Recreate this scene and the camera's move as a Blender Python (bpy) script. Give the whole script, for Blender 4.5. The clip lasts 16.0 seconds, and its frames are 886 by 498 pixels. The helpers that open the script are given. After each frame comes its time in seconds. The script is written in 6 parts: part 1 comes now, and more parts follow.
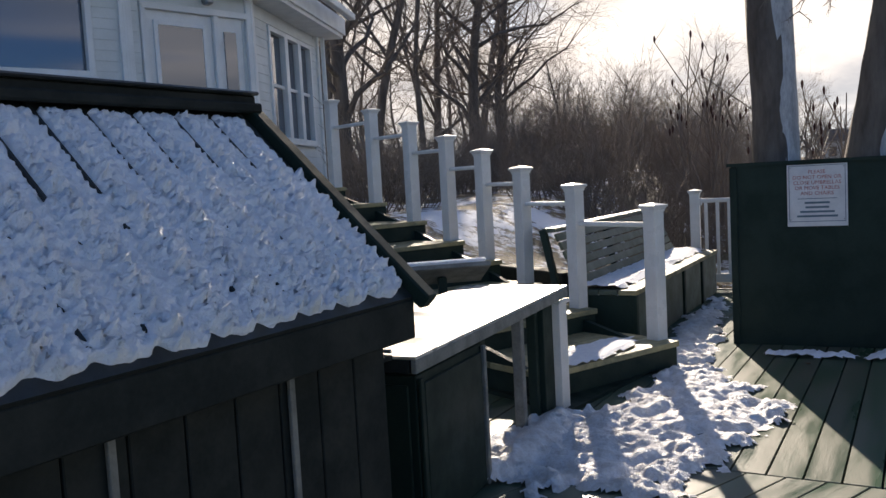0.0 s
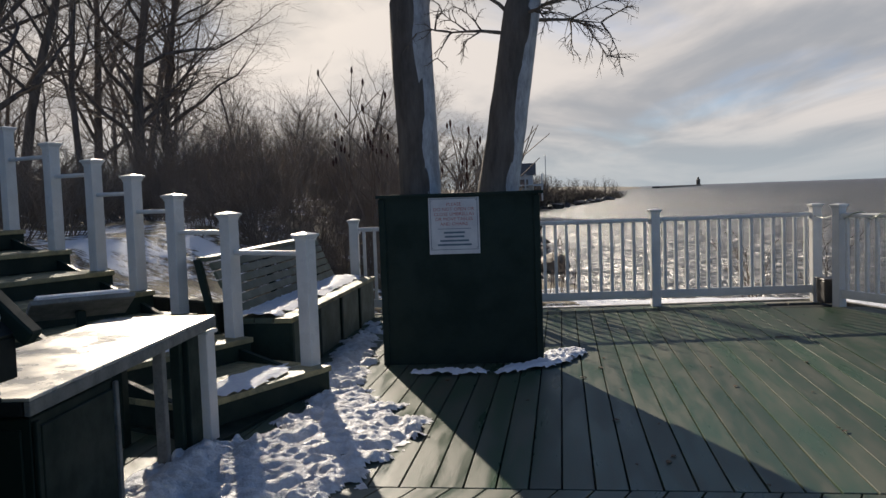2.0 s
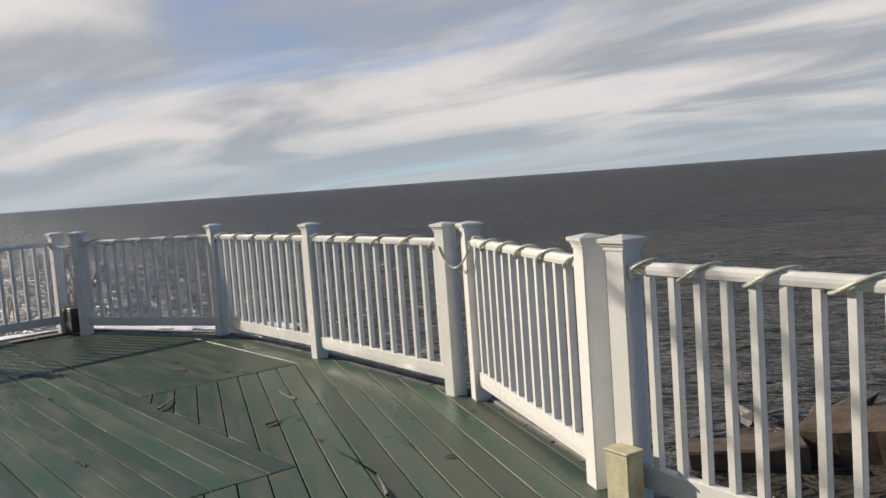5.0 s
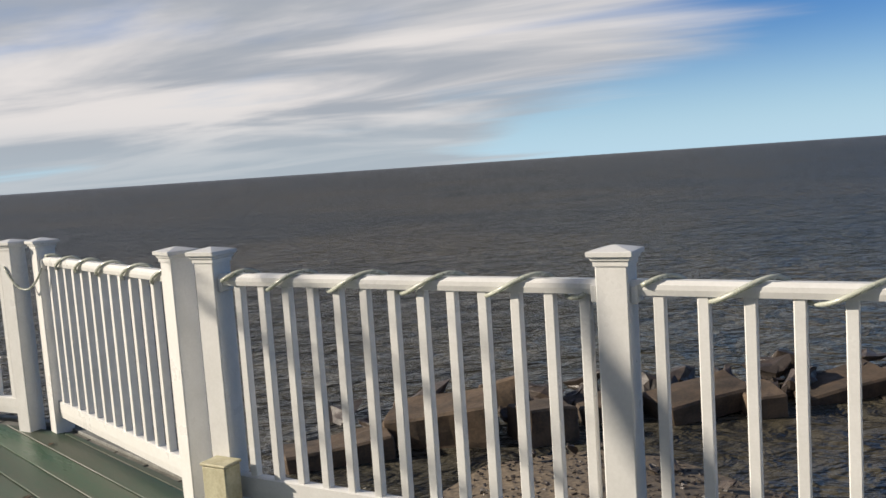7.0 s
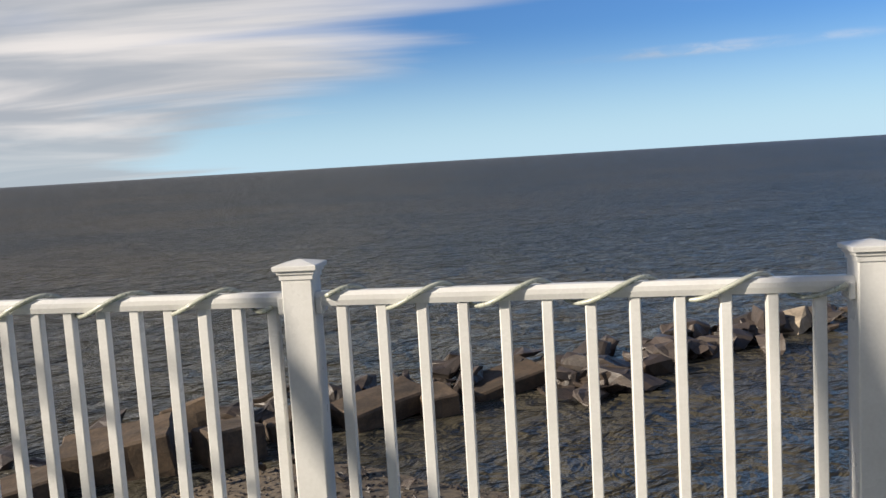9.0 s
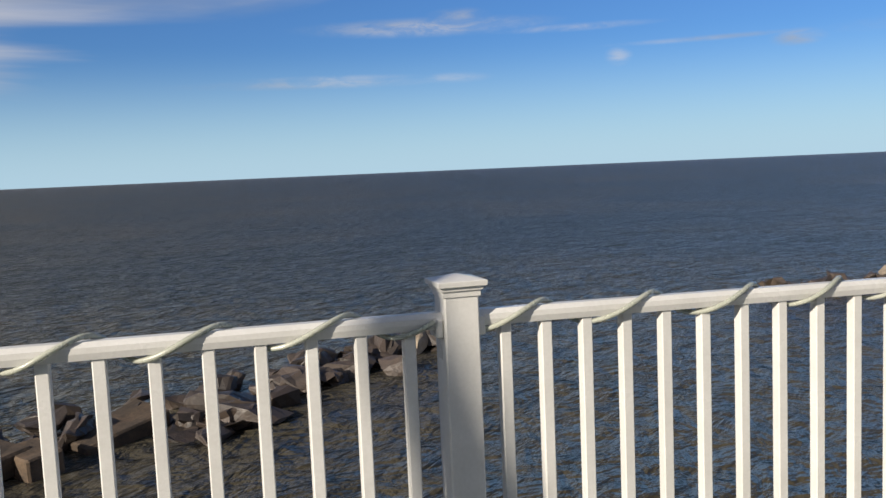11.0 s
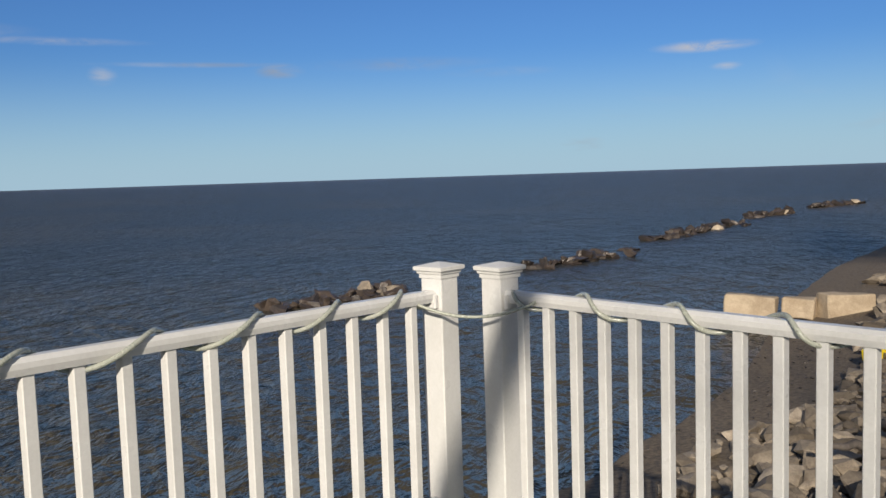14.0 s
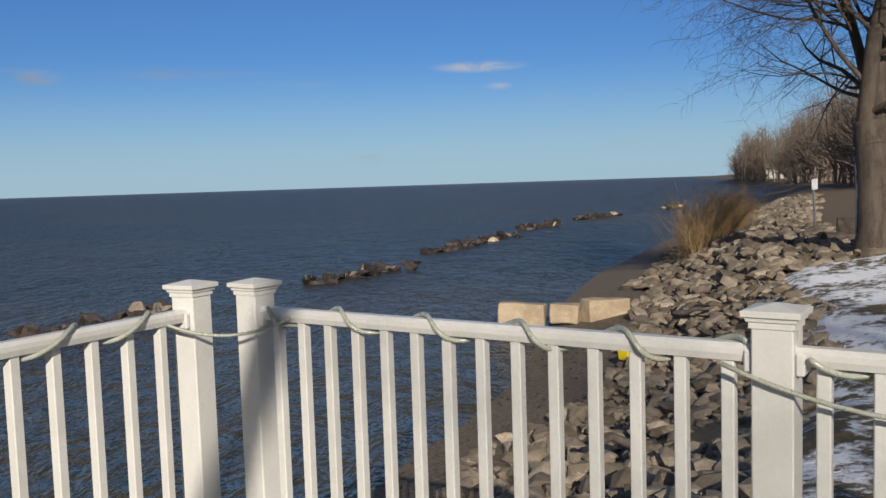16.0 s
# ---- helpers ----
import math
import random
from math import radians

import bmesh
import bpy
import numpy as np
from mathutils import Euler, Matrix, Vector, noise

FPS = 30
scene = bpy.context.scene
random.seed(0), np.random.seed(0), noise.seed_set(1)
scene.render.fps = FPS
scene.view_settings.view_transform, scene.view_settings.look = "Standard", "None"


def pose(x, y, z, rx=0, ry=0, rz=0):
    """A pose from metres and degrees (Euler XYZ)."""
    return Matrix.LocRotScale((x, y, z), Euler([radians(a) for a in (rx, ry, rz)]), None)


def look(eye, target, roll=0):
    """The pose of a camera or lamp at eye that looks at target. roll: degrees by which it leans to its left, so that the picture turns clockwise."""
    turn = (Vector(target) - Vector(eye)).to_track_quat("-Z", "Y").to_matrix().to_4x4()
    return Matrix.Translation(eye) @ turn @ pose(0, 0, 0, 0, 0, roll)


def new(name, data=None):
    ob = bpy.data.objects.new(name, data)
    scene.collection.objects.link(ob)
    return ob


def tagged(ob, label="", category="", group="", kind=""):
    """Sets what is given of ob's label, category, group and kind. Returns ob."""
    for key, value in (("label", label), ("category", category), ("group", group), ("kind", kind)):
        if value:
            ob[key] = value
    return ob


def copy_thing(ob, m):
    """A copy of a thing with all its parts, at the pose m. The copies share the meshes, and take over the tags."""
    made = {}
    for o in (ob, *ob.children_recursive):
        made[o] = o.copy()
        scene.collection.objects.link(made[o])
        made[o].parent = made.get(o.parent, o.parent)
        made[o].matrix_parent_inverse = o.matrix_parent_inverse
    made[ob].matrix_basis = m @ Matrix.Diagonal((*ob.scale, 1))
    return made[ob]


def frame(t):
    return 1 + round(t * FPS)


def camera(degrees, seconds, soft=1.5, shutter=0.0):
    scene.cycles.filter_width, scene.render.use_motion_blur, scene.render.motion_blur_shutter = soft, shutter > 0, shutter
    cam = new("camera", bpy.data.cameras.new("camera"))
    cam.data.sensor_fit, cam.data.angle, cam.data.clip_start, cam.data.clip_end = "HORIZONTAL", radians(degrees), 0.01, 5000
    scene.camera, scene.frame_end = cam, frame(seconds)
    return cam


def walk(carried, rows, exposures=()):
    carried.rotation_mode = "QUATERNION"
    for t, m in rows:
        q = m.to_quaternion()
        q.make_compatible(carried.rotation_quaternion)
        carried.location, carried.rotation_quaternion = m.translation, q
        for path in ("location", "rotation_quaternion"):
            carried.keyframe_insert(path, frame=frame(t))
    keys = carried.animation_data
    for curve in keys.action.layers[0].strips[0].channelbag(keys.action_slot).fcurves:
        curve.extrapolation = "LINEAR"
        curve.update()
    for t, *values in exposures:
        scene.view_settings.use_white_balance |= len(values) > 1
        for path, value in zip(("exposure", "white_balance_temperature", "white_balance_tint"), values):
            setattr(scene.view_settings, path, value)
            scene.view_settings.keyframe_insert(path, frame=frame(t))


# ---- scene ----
cam = camera(54.82, 16.0)
PATH = [
    (0.0, 0.000, -0.000, 1.311, -0.20, -4.66, 3.11),
    (0.5, 0.021, -0.019, 1.314, -3.31, -4.32, 2.52),
    (1.0, 0.051, -0.042, 1.315, -7.66, -3.98, 2.15),
    (1.5, 0.090, -0.071, 1.319, -13.77, -3.76, 2.03),
    (2.0, 0.148, -0.092, 1.315, -21.53, -3.77, 2.00),
    (2.5, 0.219, -0.112, 1.318, -28.94, -3.92, 1.97),
    (3.0, 0.291, -0.153, 1.310, -36.84, -3.98, 1.71),
    (3.5, 0.375, -0.182, 1.302, -45.90, -3.94, 1.84),
    (4.0, 0.430, -0.140, 1.308, -53.81, -3.85, 2.87),
    (6.5, 0.362, -0.161, 1.314, -88.97, -5.70, 3.85),
    (7.0, 0.363, -0.161, 1.312, -95.49, -5.66, 3.86),
    (7.5, 0.327, -0.140, 1.314, -101.80, -5.79, 4.32),
    (8.0, 0.290, -0.113, 1.317, -106.68, -5.96, 4.40),
    (8.5, 0.258, -0.113, 1.321, -111.12, -5.95, 4.12),
    (9.0, 0.243, -0.114, 1.321, -116.74, -5.92, 3.43),
    (11.5, 0.474, -0.523, 1.310, -147.15, -5.19, 2.44),
    (12.0, 0.506, -0.543, 1.316, -153.41, -5.17, 2.31),
    (12.5, 0.521, -0.559, 1.318, -160.03, -5.30, 1.90),
    (13.0, 0.536, -0.564, 1.316, -164.76, -5.31, 1.47),
    (13.5, 0.530, -0.577, 1.317, -169.31, -5.16, 1.64),
    (14.0, 0.504, -0.596, 1.316, -174.09, -4.88, 1.84),
    (14.5, 0.478, -0.591, 1.316, -178.29, -4.79, 1.78),
    (15.0, 0.456, -0.567, 1.317, -181.76, -4.62, 1.88),
    (15.5, 0.429, -0.553, 1.317, -185.07, -4.40, 1.74),
    (16.0, 0.398, -0.590, 1.313, -188.48, -4.37, 1.83),
]


EXPOSURES = [(0.0, 1.06, 6900, 13), (0.5, 0.95, 6900, 13), (1.0, 0.75, 6850, 12), (1.5, 0.57, 6800, 12), (2.0, 0.41, 6750, 11), (3.0, 0.36, 6750, 10), (4.0, 0.39, 6700, 10), (6.5, 0.52, 6550, 10), (8.0, 0.52, 6550, 10), (9.0, 0.64, 6600, 10), (11.5, 0.28, 6480, 10), (12.5, 0.13, 6450, 10), (14.5, 0.10, 6430, 10), (15.5, 0.11, 6450, 10), (16.0, 0.01, 6450, 10)]
walk(cam, [(t, pose(x, y, z, 90 + tilt, roll, turn)) for t, x, y, z, turn, tilt, roll in PATH], EXPOSURES)

# ---- world, sun ----
SUN_AZ, SUN_EL = radians(6.5), radians(22.7)
SUN_DIR = Vector((math.sin(SUN_AZ) * math.cos(SUN_EL), math.cos(SUN_AZ) * math.cos(SUN_EL), math.sin(SUN_EL)))


class Net:
    """A small writer for node trees."""

    def __init__(self, tree):
        self.tree = tree
        tree.nodes.clear()

    def add(self, kind, inputs=(), **settings):
        node = self.tree.nodes.new(kind)
        for key, value in settings.items():
            if key == "operation":
                node.operation = value
            elif key == "blend_type":
                node.blend_type = value
            elif key == "data_type":
                node.data_type = value
            elif key == "noise_dimensions":
                node.noise_dimensions = value
            elif key == "feature":
                node.feature = value
            elif key == "sky_type":
                node.sky_type = value
            elif key == "wave_type":
                node.wave_type = value
        for key, value in dict(inputs).items():
            self.put(node.inputs[key], value)
        return node

    def put(self, socket, value):
        if isinstance(value, bpy.types.NodeSocket):
            self.tree.links.new(value, socket)
        else:
            socket.default_value = value

    def math(self, op, a, b=0.0, c=None):
        ins = {0: a, 1: b}
        if c is not None:
            ins[2] = c
        return self.add("ShaderNodeMath", ins, operation=op).outputs[0]

    def dot(self, a, b):
        return self.add("ShaderNodeVectorMath", {0: a, 1: b}, operation="DOT_PRODUCT").outputs["Value"]

    def span(self, value, a, b, c=0.0, d=1.0, smooth=True):
        node = self.add("ShaderNodeMapRange", {"Value": value, "From Min": a, "From Max": b, "To Min": c, "To Max": d})
        node.interpolation_type = "SMOOTHSTEP" if smooth else "LINEAR"
        return node.outputs[0]

    def mix(self, f, a, b, blend="MIX"):
        node = self.add("ShaderNodeMix", data_type="RGBA", blend_type=blend)
        for k, v in ((0, f), (6, a), (7, b)):
            self.put(node.inputs[k], v)
        return node.outputs[2]

    def noise(self, vector, scale, detail=4.0, rough=0.55, distortion=0.0):
        node = self.add("ShaderNodeTexNoise", {"Vector": vector, "Scale": scale, "Detail": detail, "Roughness": rough, "Distortion": distortion})
        return node.outputs["Fac"]


def rgb(r, g, b):
    return (r, g, b, 1.0)


world = bpy.data.worlds.new("sky")
scene.world = world
world.use_nodes = True
n = Net(world.node_tree)
way = n.add("ShaderNodeTexCoord").outputs["Generated"]
sky = n.add("ShaderNodeTexSky", sky_type="NISHITA")
sky.sun_disc = False
sky.sun_elevation, sky.sun_rotation = SUN_EL, SUN_AZ
sky.altitude, sky.air_density, sky.dust_density, sky.ozone_density = 180, 1.0, 0.6, 2.2
sep = n.add("ShaderNodeSeparateXYZ", {0: way})
up = sep.outputs[2]
lift = n.math("MAXIMUM", n.math("ADD", up, 0.10), 0.02)
along = n.math("DIVIDE", n.dot(way, (0.42, 0.91, 0.0)), lift)
across = n.math("DIVIDE", n.dot(way, (0.91, -0.42, 0.0)), lift)
north = n.math("DIVIDE", n.dot(way, (-0.05, 1.0, 0.0)), lift)
sheet = n.add("ShaderNodeCombineXYZ", {0: n.math("MULTIPLY", along, 0.20), 1: n.math("MULTIPLY", across, 0.36), 2: 0.0}).outputs[0]
puff = n.noise(sheet, 1.7, 7.0, 0.50, 0.6)
broad = n.noise(sheet, 0.75, 3.0, 0.5, 0.3)
cover = n.math("MULTIPLY", n.span(north, -3.3, -0.4), n.span(up, 0.22, 0.42, 1.0, 0.38))
low = n.span(up, 0.0, 0.10, 0.10, 0.0)
body = n.math("ADD", n.math("ADD", n.math("MULTIPLY", puff, 0.95), n.math("MULTIPLY", broad, 0.40)), n.math("MULTIPLY", cover, 0.47))
body = n.math("ADD", body, n.math("MULTIPLY", low, cover))
density = n.span(body, 0.83, 1.10)
# single thin streaks in the clear half: bearing, height, half length, half depth in degrees, strength
fray = n.span(n.noise(n.add("ShaderNodeMapping", {"Vector": way, "Scale": (1.0, 1.0, 3.0)}).outputs[0], 22.0, 5.0, 0.62, 0.6), 0.34, 0.62)
wisps = None
for bearing, rise, half, deep, strength in ((140.5, 9.3, 6.5, 0.50, 0.75), (142.5, 9.9, 1.6, 0.45, 0.5), (150.0, 8.8, 4.5, 0.22, 0.35), (134.0, 6.2, 5.0, 0.22, 0.3), (163.6, 7.1, 1.3, 0.42, 0.85), (158.5, 7.5, 5.0, 0.16, 0.45), (152.8, 6.8, 0.7, 0.5, 0.45),
                                            (171.5, 7.4, 5.0, 0.4, 0.3), (191.1, 7.6, 2.5, 0.32, 0.95), (192.4, 6.3, 0.8, 0.22, 0.5), (142.0, 6.0, 2.0, 0.3, 0.3), (133.0, 5.9, 7.0, 0.28, 0.45), (178.0, 6.7, 3.0, 0.3, 0.2)):
    a, e = radians(bearing), radians(rise)
    side = n.math("DIVIDE", n.dot(way, (math.cos(a), -math.sin(a), 0.0)), math.sin(radians(half)))
    over = n.math("DIVIDE", n.math("SUBTRACT", up, math.sin(e)), math.sin(radians(deep)))
    ahead = n.span(n.dot(way, (math.sin(a), math.cos(a), 0.0)), 0.5, 0.6)
    fall = n.math("SQRT", n.math("ADD", n.math("MULTIPLY", side, side), n.math("MULTIPLY", over, over)))
    one = n.math("MULTIPLY", n.math("MULTIPLY", n.span(fall, 0.0, 1.5, strength, 0.0), ahead), n.math("ADD", n.math("MULTIPLY", fray, 0.75), 0.25))
    wisps = one if wisps is None else n.math("MAXIMUM", wisps, one)
density = n.math("MAXIMUM", density, wisps)
near_sun = n.math("MAXIMUM", n.dot(way, tuple(SUN_DIR)), 0.0)
glow = n.math("ADD", n.math("MULTIPLY", n.math("POWER", near_sun, 9.0), 0.15), n.math("MULTIPLY", n.math("POWER", near_sun, 60.0), 0.35))
tone = n.span(n.noise(sheet, 2.0, 6.0, 0.52, 0.6), 0.38, 0.63)
cloud = n.mix(tone, rgb(0.36, 0.39, 0.44), rgb(0.72, 0.69, 0.68))
cloud = n.mix(n.span(up, 0.01, 0.085, 0.75, 0.0), cloud, rgb(0.40, 0.47, 0.53))
cloud = n.mix(1.0, cloud, n.mix(1.0, rgb(1.0, 0.77, 0.46), n.add("ShaderNodeCombineXYZ", {0: glow, 1: glow, 2: glow}).outputs[0], "MULTIPLY"), "ADD")
clear = n.mix(1.0, sky.outputs[0], rgb(0.037, 0.064, 0.106), "MULTIPLY")
clear = n.mix(n.span(up, 0.24, 0.45), clear, n.mix(1.0, clear, rgb(1.35, 1.0, 0.76), "MULTIPLY"))
haze = n.span(up, -0.02, 0.15, 0.80, 0.0)
clear = n.mix(haze, clear, rgb(0.54, 0.76, 0.91))
seen = n.mix(density, clear, cloud)
n.add("ShaderNodeOutputWorld", {0: n.add("ShaderNodeBackground", {"Color": seen, "Strength": 0.75}).outputs[0]})

sun = new("sun", bpy.data.lights.new("sun", "SUN"))
sun.data.energy, sun.data.angle, sun.data.color = 5.0, radians(0.5), (1.0, 0.90, 0.76)
sun.matrix_world = look((0, 0, 60), Vector((0, 0, 60)) - SUN_DIR)


# ---- materials ----
def material(name, color, dark=None, rough=0.6, metal=0.0, scale=6.0, fine=60.0, bump=0.3, depth=0.01, vary=0.0, spec=0.5, stretch=(1, 1, 1), amount=1.0, rough_vary=0.15, coat=None, transmit=0.0, sheen=0.0, island=0.0):
    """A surface with stains at one scale and grain at a finer one, in metres."""
    m = bpy.data.materials.new(name)
    m.use_nodes = True
    n = Net(m.node_tree)
    at = n.add("ShaderNodeTexCoord").outputs["Object"]
    if vary:
        pick = n.add("ShaderNodeObjectInfo").outputs["Random"]
        shift = n.add("ShaderNodeCombineXYZ", {0: n.math("MULTIPLY", pick, 37.0), 1: n.math("MULTIPLY", pick, 11.0), 2: n.math("MULTIPLY", pick, 23.0)}).outputs[0]
        at = n.add("ShaderNodeVectorMath", {0: at, 1: shift}, operation="ADD").outputs[0]
    at = n.add("ShaderNodeVectorMath", {0: at, 1: stretch}, operation="MULTIPLY").outputs[0]
    big, small = n.noise(at, scale, 5.0, 0.6), n.noise(at, fine, 4.0, 0.6)
    dark = dark or tuple(c * 0.6 for c in color)
    shade = n.math("ADD", n.math("MULTIPLY", n.span(big, 0.32, 0.68), 0.65), n.math("MULTIPLY", n.span(small, 0.3, 0.7), 0.35))
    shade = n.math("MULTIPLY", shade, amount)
    tint = n.mix(shade, rgb(*color), rgb(*dark))
    if vary:
        tint = n.mix(1.0, tint, n.add("ShaderNodeCombineColor", {k: n.span(pick, 0, 1, 1 - vary, 1 + vary, False) for k in (0, 1, 2)}).outputs[0], "MULTIPLY")
    if island:
        each = n.add("ShaderNodeNewGeometry").outputs["Random Per Island"]
        tint = n.mix(1.0, tint, n.add("ShaderNodeCombineColor", {k: n.span(each, 0, 1, 1 - island * f, 1 + island * 0.7, False) for k, f in ((0, 1.0), (1, 1.05), (2, 1.12))}).outputs[0], "MULTIPLY")
    height = n.math("ADD", n.math("MULTIPLY", small, 0.5), big)
    normal = n.add("ShaderNodeBump", {"Strength": bump, "Distance": depth, "Height": height}).outputs[0]
    r = n.span(big, 0.3, 0.7, max(rough - rough_vary, 0.03), min(rough + rough_vary, 1.0))
    b = n.add("ShaderNodeBsdfPrincipled", {"Base Color": tint, "Roughness": r, "Metallic": metal, "Normal": normal, "Specular IOR Level": spec, "Transmission Weight": transmit})
    if coat:
        n.put(b.inputs["Coat Weight"], coat)
    if sheen:
        # flat worn paint: little gloss, the same at every angle
        flat = n.add("ShaderNodeBsdfDiffuse", {"Color": tint, "Normal": normal})
        shine = n.add("ShaderNodeBsdfGlossy", {"Color": rgb(1, 1, 1), "Roughness": r, "Normal": normal})
        b = n.add("ShaderNodeMixShader", {0: sheen, 1: flat.outputs[0], 2: shine.outputs[0]})
    n.add("ShaderNodeOutputMaterial", {0: b.outputs[0]})
    return m


VINYL = material("white_vinyl", (0.68, 0.67, 0.645), (0.58, 0.57, 0.54), 0.38, scale=5, fine=90, bump=0.05, depth=0.002, vary=0.03)
GREEN_BOARD = material("green_deck_paint", (0.037, 0.078, 0.048), (0.072, 0.076, 0.050), 0.40, scale=3.5, fine=70, bump=0.35, depth=0.004, vary=0.22, stretch=(0.35, 2.2, 1), sheen=0.085)
DARK_GREEN = material("dark_green_paint", (0.013, 0.028, 0.022), (0.009, 0.019, 0.015), 0.6, scale=4, fine=60, bump=0.2, depth=0.003, spec=0.2)
BENCH_GREEN = material("bench_green_paint", (0.055, 0.085, 0.062), (0.10, 0.11, 0.075), 0.55, scale=6, fine=80, bump=0.3, depth=0.003, vary=0.12)
TREAD_WOOD = material("worn_green_tread", (0.34, 0.29, 0.15), (0.14, 0.14, 0.085), 0.6, scale=8, fine=90, bump=0.3, depth=0.004, vary=0.15)
RAW_WOOD = material("weathered_wood", (0.30, 0.24, 0.14), (0.16, 0.13, 0.09), 0.7, scale=7, fine=80, bump=0.3, depth=0.004, vary=0.1, stretch=(1, 1, 0.2))
PALE_WOOD = material("pale_painted_wood", (0.55, 0.52, 0.36), (0.36, 0.32, 0.20), 0.6, scale=14, fine=90, bump=0.2, depth=0.003)
DARK_WOOD = material("dark_brown_wood", (0.026, 0.030, 0.028), (0.015, 0.018, 0.017), 0.75, scale=6, fine=70, bump=0.3, depth=0.004, spec=0.12)
GREY_RIM = material("grey_rim_board", (0.22, 0.22, 0.20), (0.12, 0.12, 0.11), 0.75, scale=9, fine=70, bump=0.4, depth=0.006)
STEEL = material("wet_steel_top", (0.80, 0.78, 0.74), (0.66, 0.62, 0.54), 0.30, metal=0.55, scale=5, fine=40, bump=0.05, depth=0.002, rough_vary=0.1)
ROOF_METAL = material("dark_roof_metal", (0.035, 0.040, 0.040), (0.020, 0.022, 0.022), 0.42, metal=0.3, scale=6, fine=60, bump=0.15, depth=0.002)
DUSTED = material("dusted_bark", (0.50, 0.51, 0.53), (0.26, 0.26, 0.27), 0.8, scale=18, fine=90, bump=0.8, depth=0.012, stretch=(1, 1, 0.35))
SNOW = material("snow", (0.81, 0.83, 0.87), (0.72, 0.75, 0.82), 0.65, scale=26, fine=120, bump=0.9, depth=0.016, spec=0.35)
TRODDEN = material("trodden_snow", (0.84, 0.85, 0.88), (0.58, 0.56, 0.55), 0.6, scale=16, fine=90, bump=1.0, depth=0.02, spec=0.35)
SIDING = material("white_siding", (0.66, 0.68, 0.66), (0.56, 0.58, 0.56), 0.55, scale=3, fine=50, bump=0.08, depth=0.002)
TRIM = material("white_trim", (0.74, 0.75, 0.74), (0.64, 0.65, 0.64), 0.45, scale=5, fine=60, bump=0.06, depth=0.002)
BARK = material("grey_bark", (0.140, 0.118, 0.100), (0.070, 0.058, 0.050), 0.85, scale=7, fine=45, bump=0.9, depth=0.02, stretch=(1, 1, 0.25))
TWIG = material("twig_bark", (0.20, 0.155, 0.12), (0.12, 0.092, 0.072), 0.8, scale=3, fine=30, bump=0.2, depth=0.004)
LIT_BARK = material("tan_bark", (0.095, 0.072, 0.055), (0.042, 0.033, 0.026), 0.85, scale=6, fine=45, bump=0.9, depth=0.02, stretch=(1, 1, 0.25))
REED = material("dry_reed", (0.36, 0.24, 0.11), (0.20, 0.13, 0.065), 0.8, scale=4, fine=30, bump=0.1, depth=0.004)
RUST_TWIG = material("reddish_brush", (0.24, 0.195, 0.155), (0.14, 0.112, 0.09), 0.8, scale=1.5, fine=30, bump=0.1, depth=0.004)
SEED = material("sumac_seed_head", (0.075, 0.030, 0.022), (0.04, 0.018, 0.014), 0.9, scale=30, fine=90, bump=0.6, depth=0.01)
STONE = material("limestone_rock", (0.40, 0.335, 0.255), (0.17, 0.137, 0.103), 0.85, scale=3, fine=28, bump=0.6, depth=0.03, vary=0.30, island=0.5)
WET_STONE = material("wet_dark_rock", (0.070, 0.052, 0.040), (0.028, 0.023, 0.021), 0.5, scale=3, fine=28, bump=0.6, depth=0.03, vary=0.4)
CONCRETE = material("old_concrete", (0.12, 0.080, 0.048), (0.032, 0.025, 0.020), 0.85, scale=2.2, fine=26, bump=0.5, depth=0.02, vary=0.15)
TAN_BLOCK = material("tan_concrete", (0.46, 0.37, 0.26), (0.28, 0.215, 0.145), 0.85, scale=2.2, fine=26, bump=0.4, depth=0.02, vary=0.1)
SIGN_WHITE = material("sign_face", (0.62, 0.62, 0.63), (0.52, 0.52, 0.54), 0.5, scale=10, fine=60, bump=0.03, depth=0.001)
SIGN_RED = material("sign_red_ink", (0.42, 0.10, 0.09), (0.34, 0.09, 0.08), 0.5, scale=20, fine=90, bump=0.0)
SIGN_DARK = material("sign_dark_ink", (0.10, 0.16, 0.20), (0.08, 0.12, 0.16), 0.5, scale=20, fine=90, bump=0.0)
YELLOW = material("yellow_plastic", (0.80, 0.62, 0.02), (0.60, 0.45, 0.02), 0.4, scale=9, fine=60, bump=0.1, depth=0.003)
BLACK = material("black_rubber", (0.016, 0.016, 0.017), (0.010, 0.010, 0.011), 0.6, scale=9, fine=60, bump=0.2, depth=0.004)
GREY_METAL = material("galvanised_metal", (0.36, 0.38, 0.39), (0.26, 0.27, 0.28), 0.4, metal=0.7, scale=9, fine=60, bump=0.05, depth=0.002)
BROWN_BOX = material("brown_metal_box", (0.055, 0.045, 0.036), (0.035, 0.03, 0.025), 0.5, scale=9, fine=60, bump=0.1, depth=0.002)
SHINGLE = material("grey_shingle", (0.12, 0.11, 0.11), (0.07, 0.07, 0.07), 0.85, scale=4, fine=30, bump=0.5, depth=0.01)
FAR_WALL = material("far_white_wall", (0.55, 0.55, 0.54), (0.45, 0.45, 0.44), 0.7, scale=1, fine=8, bump=0.05)
LEAF_BROWN = material("dead_leaf", (0.14, 0.085, 0.045), (0.07, 0.045, 0.028), 0.8, scale=20, fine=80, bump=0.2, depth=0.003, vary=0.3)
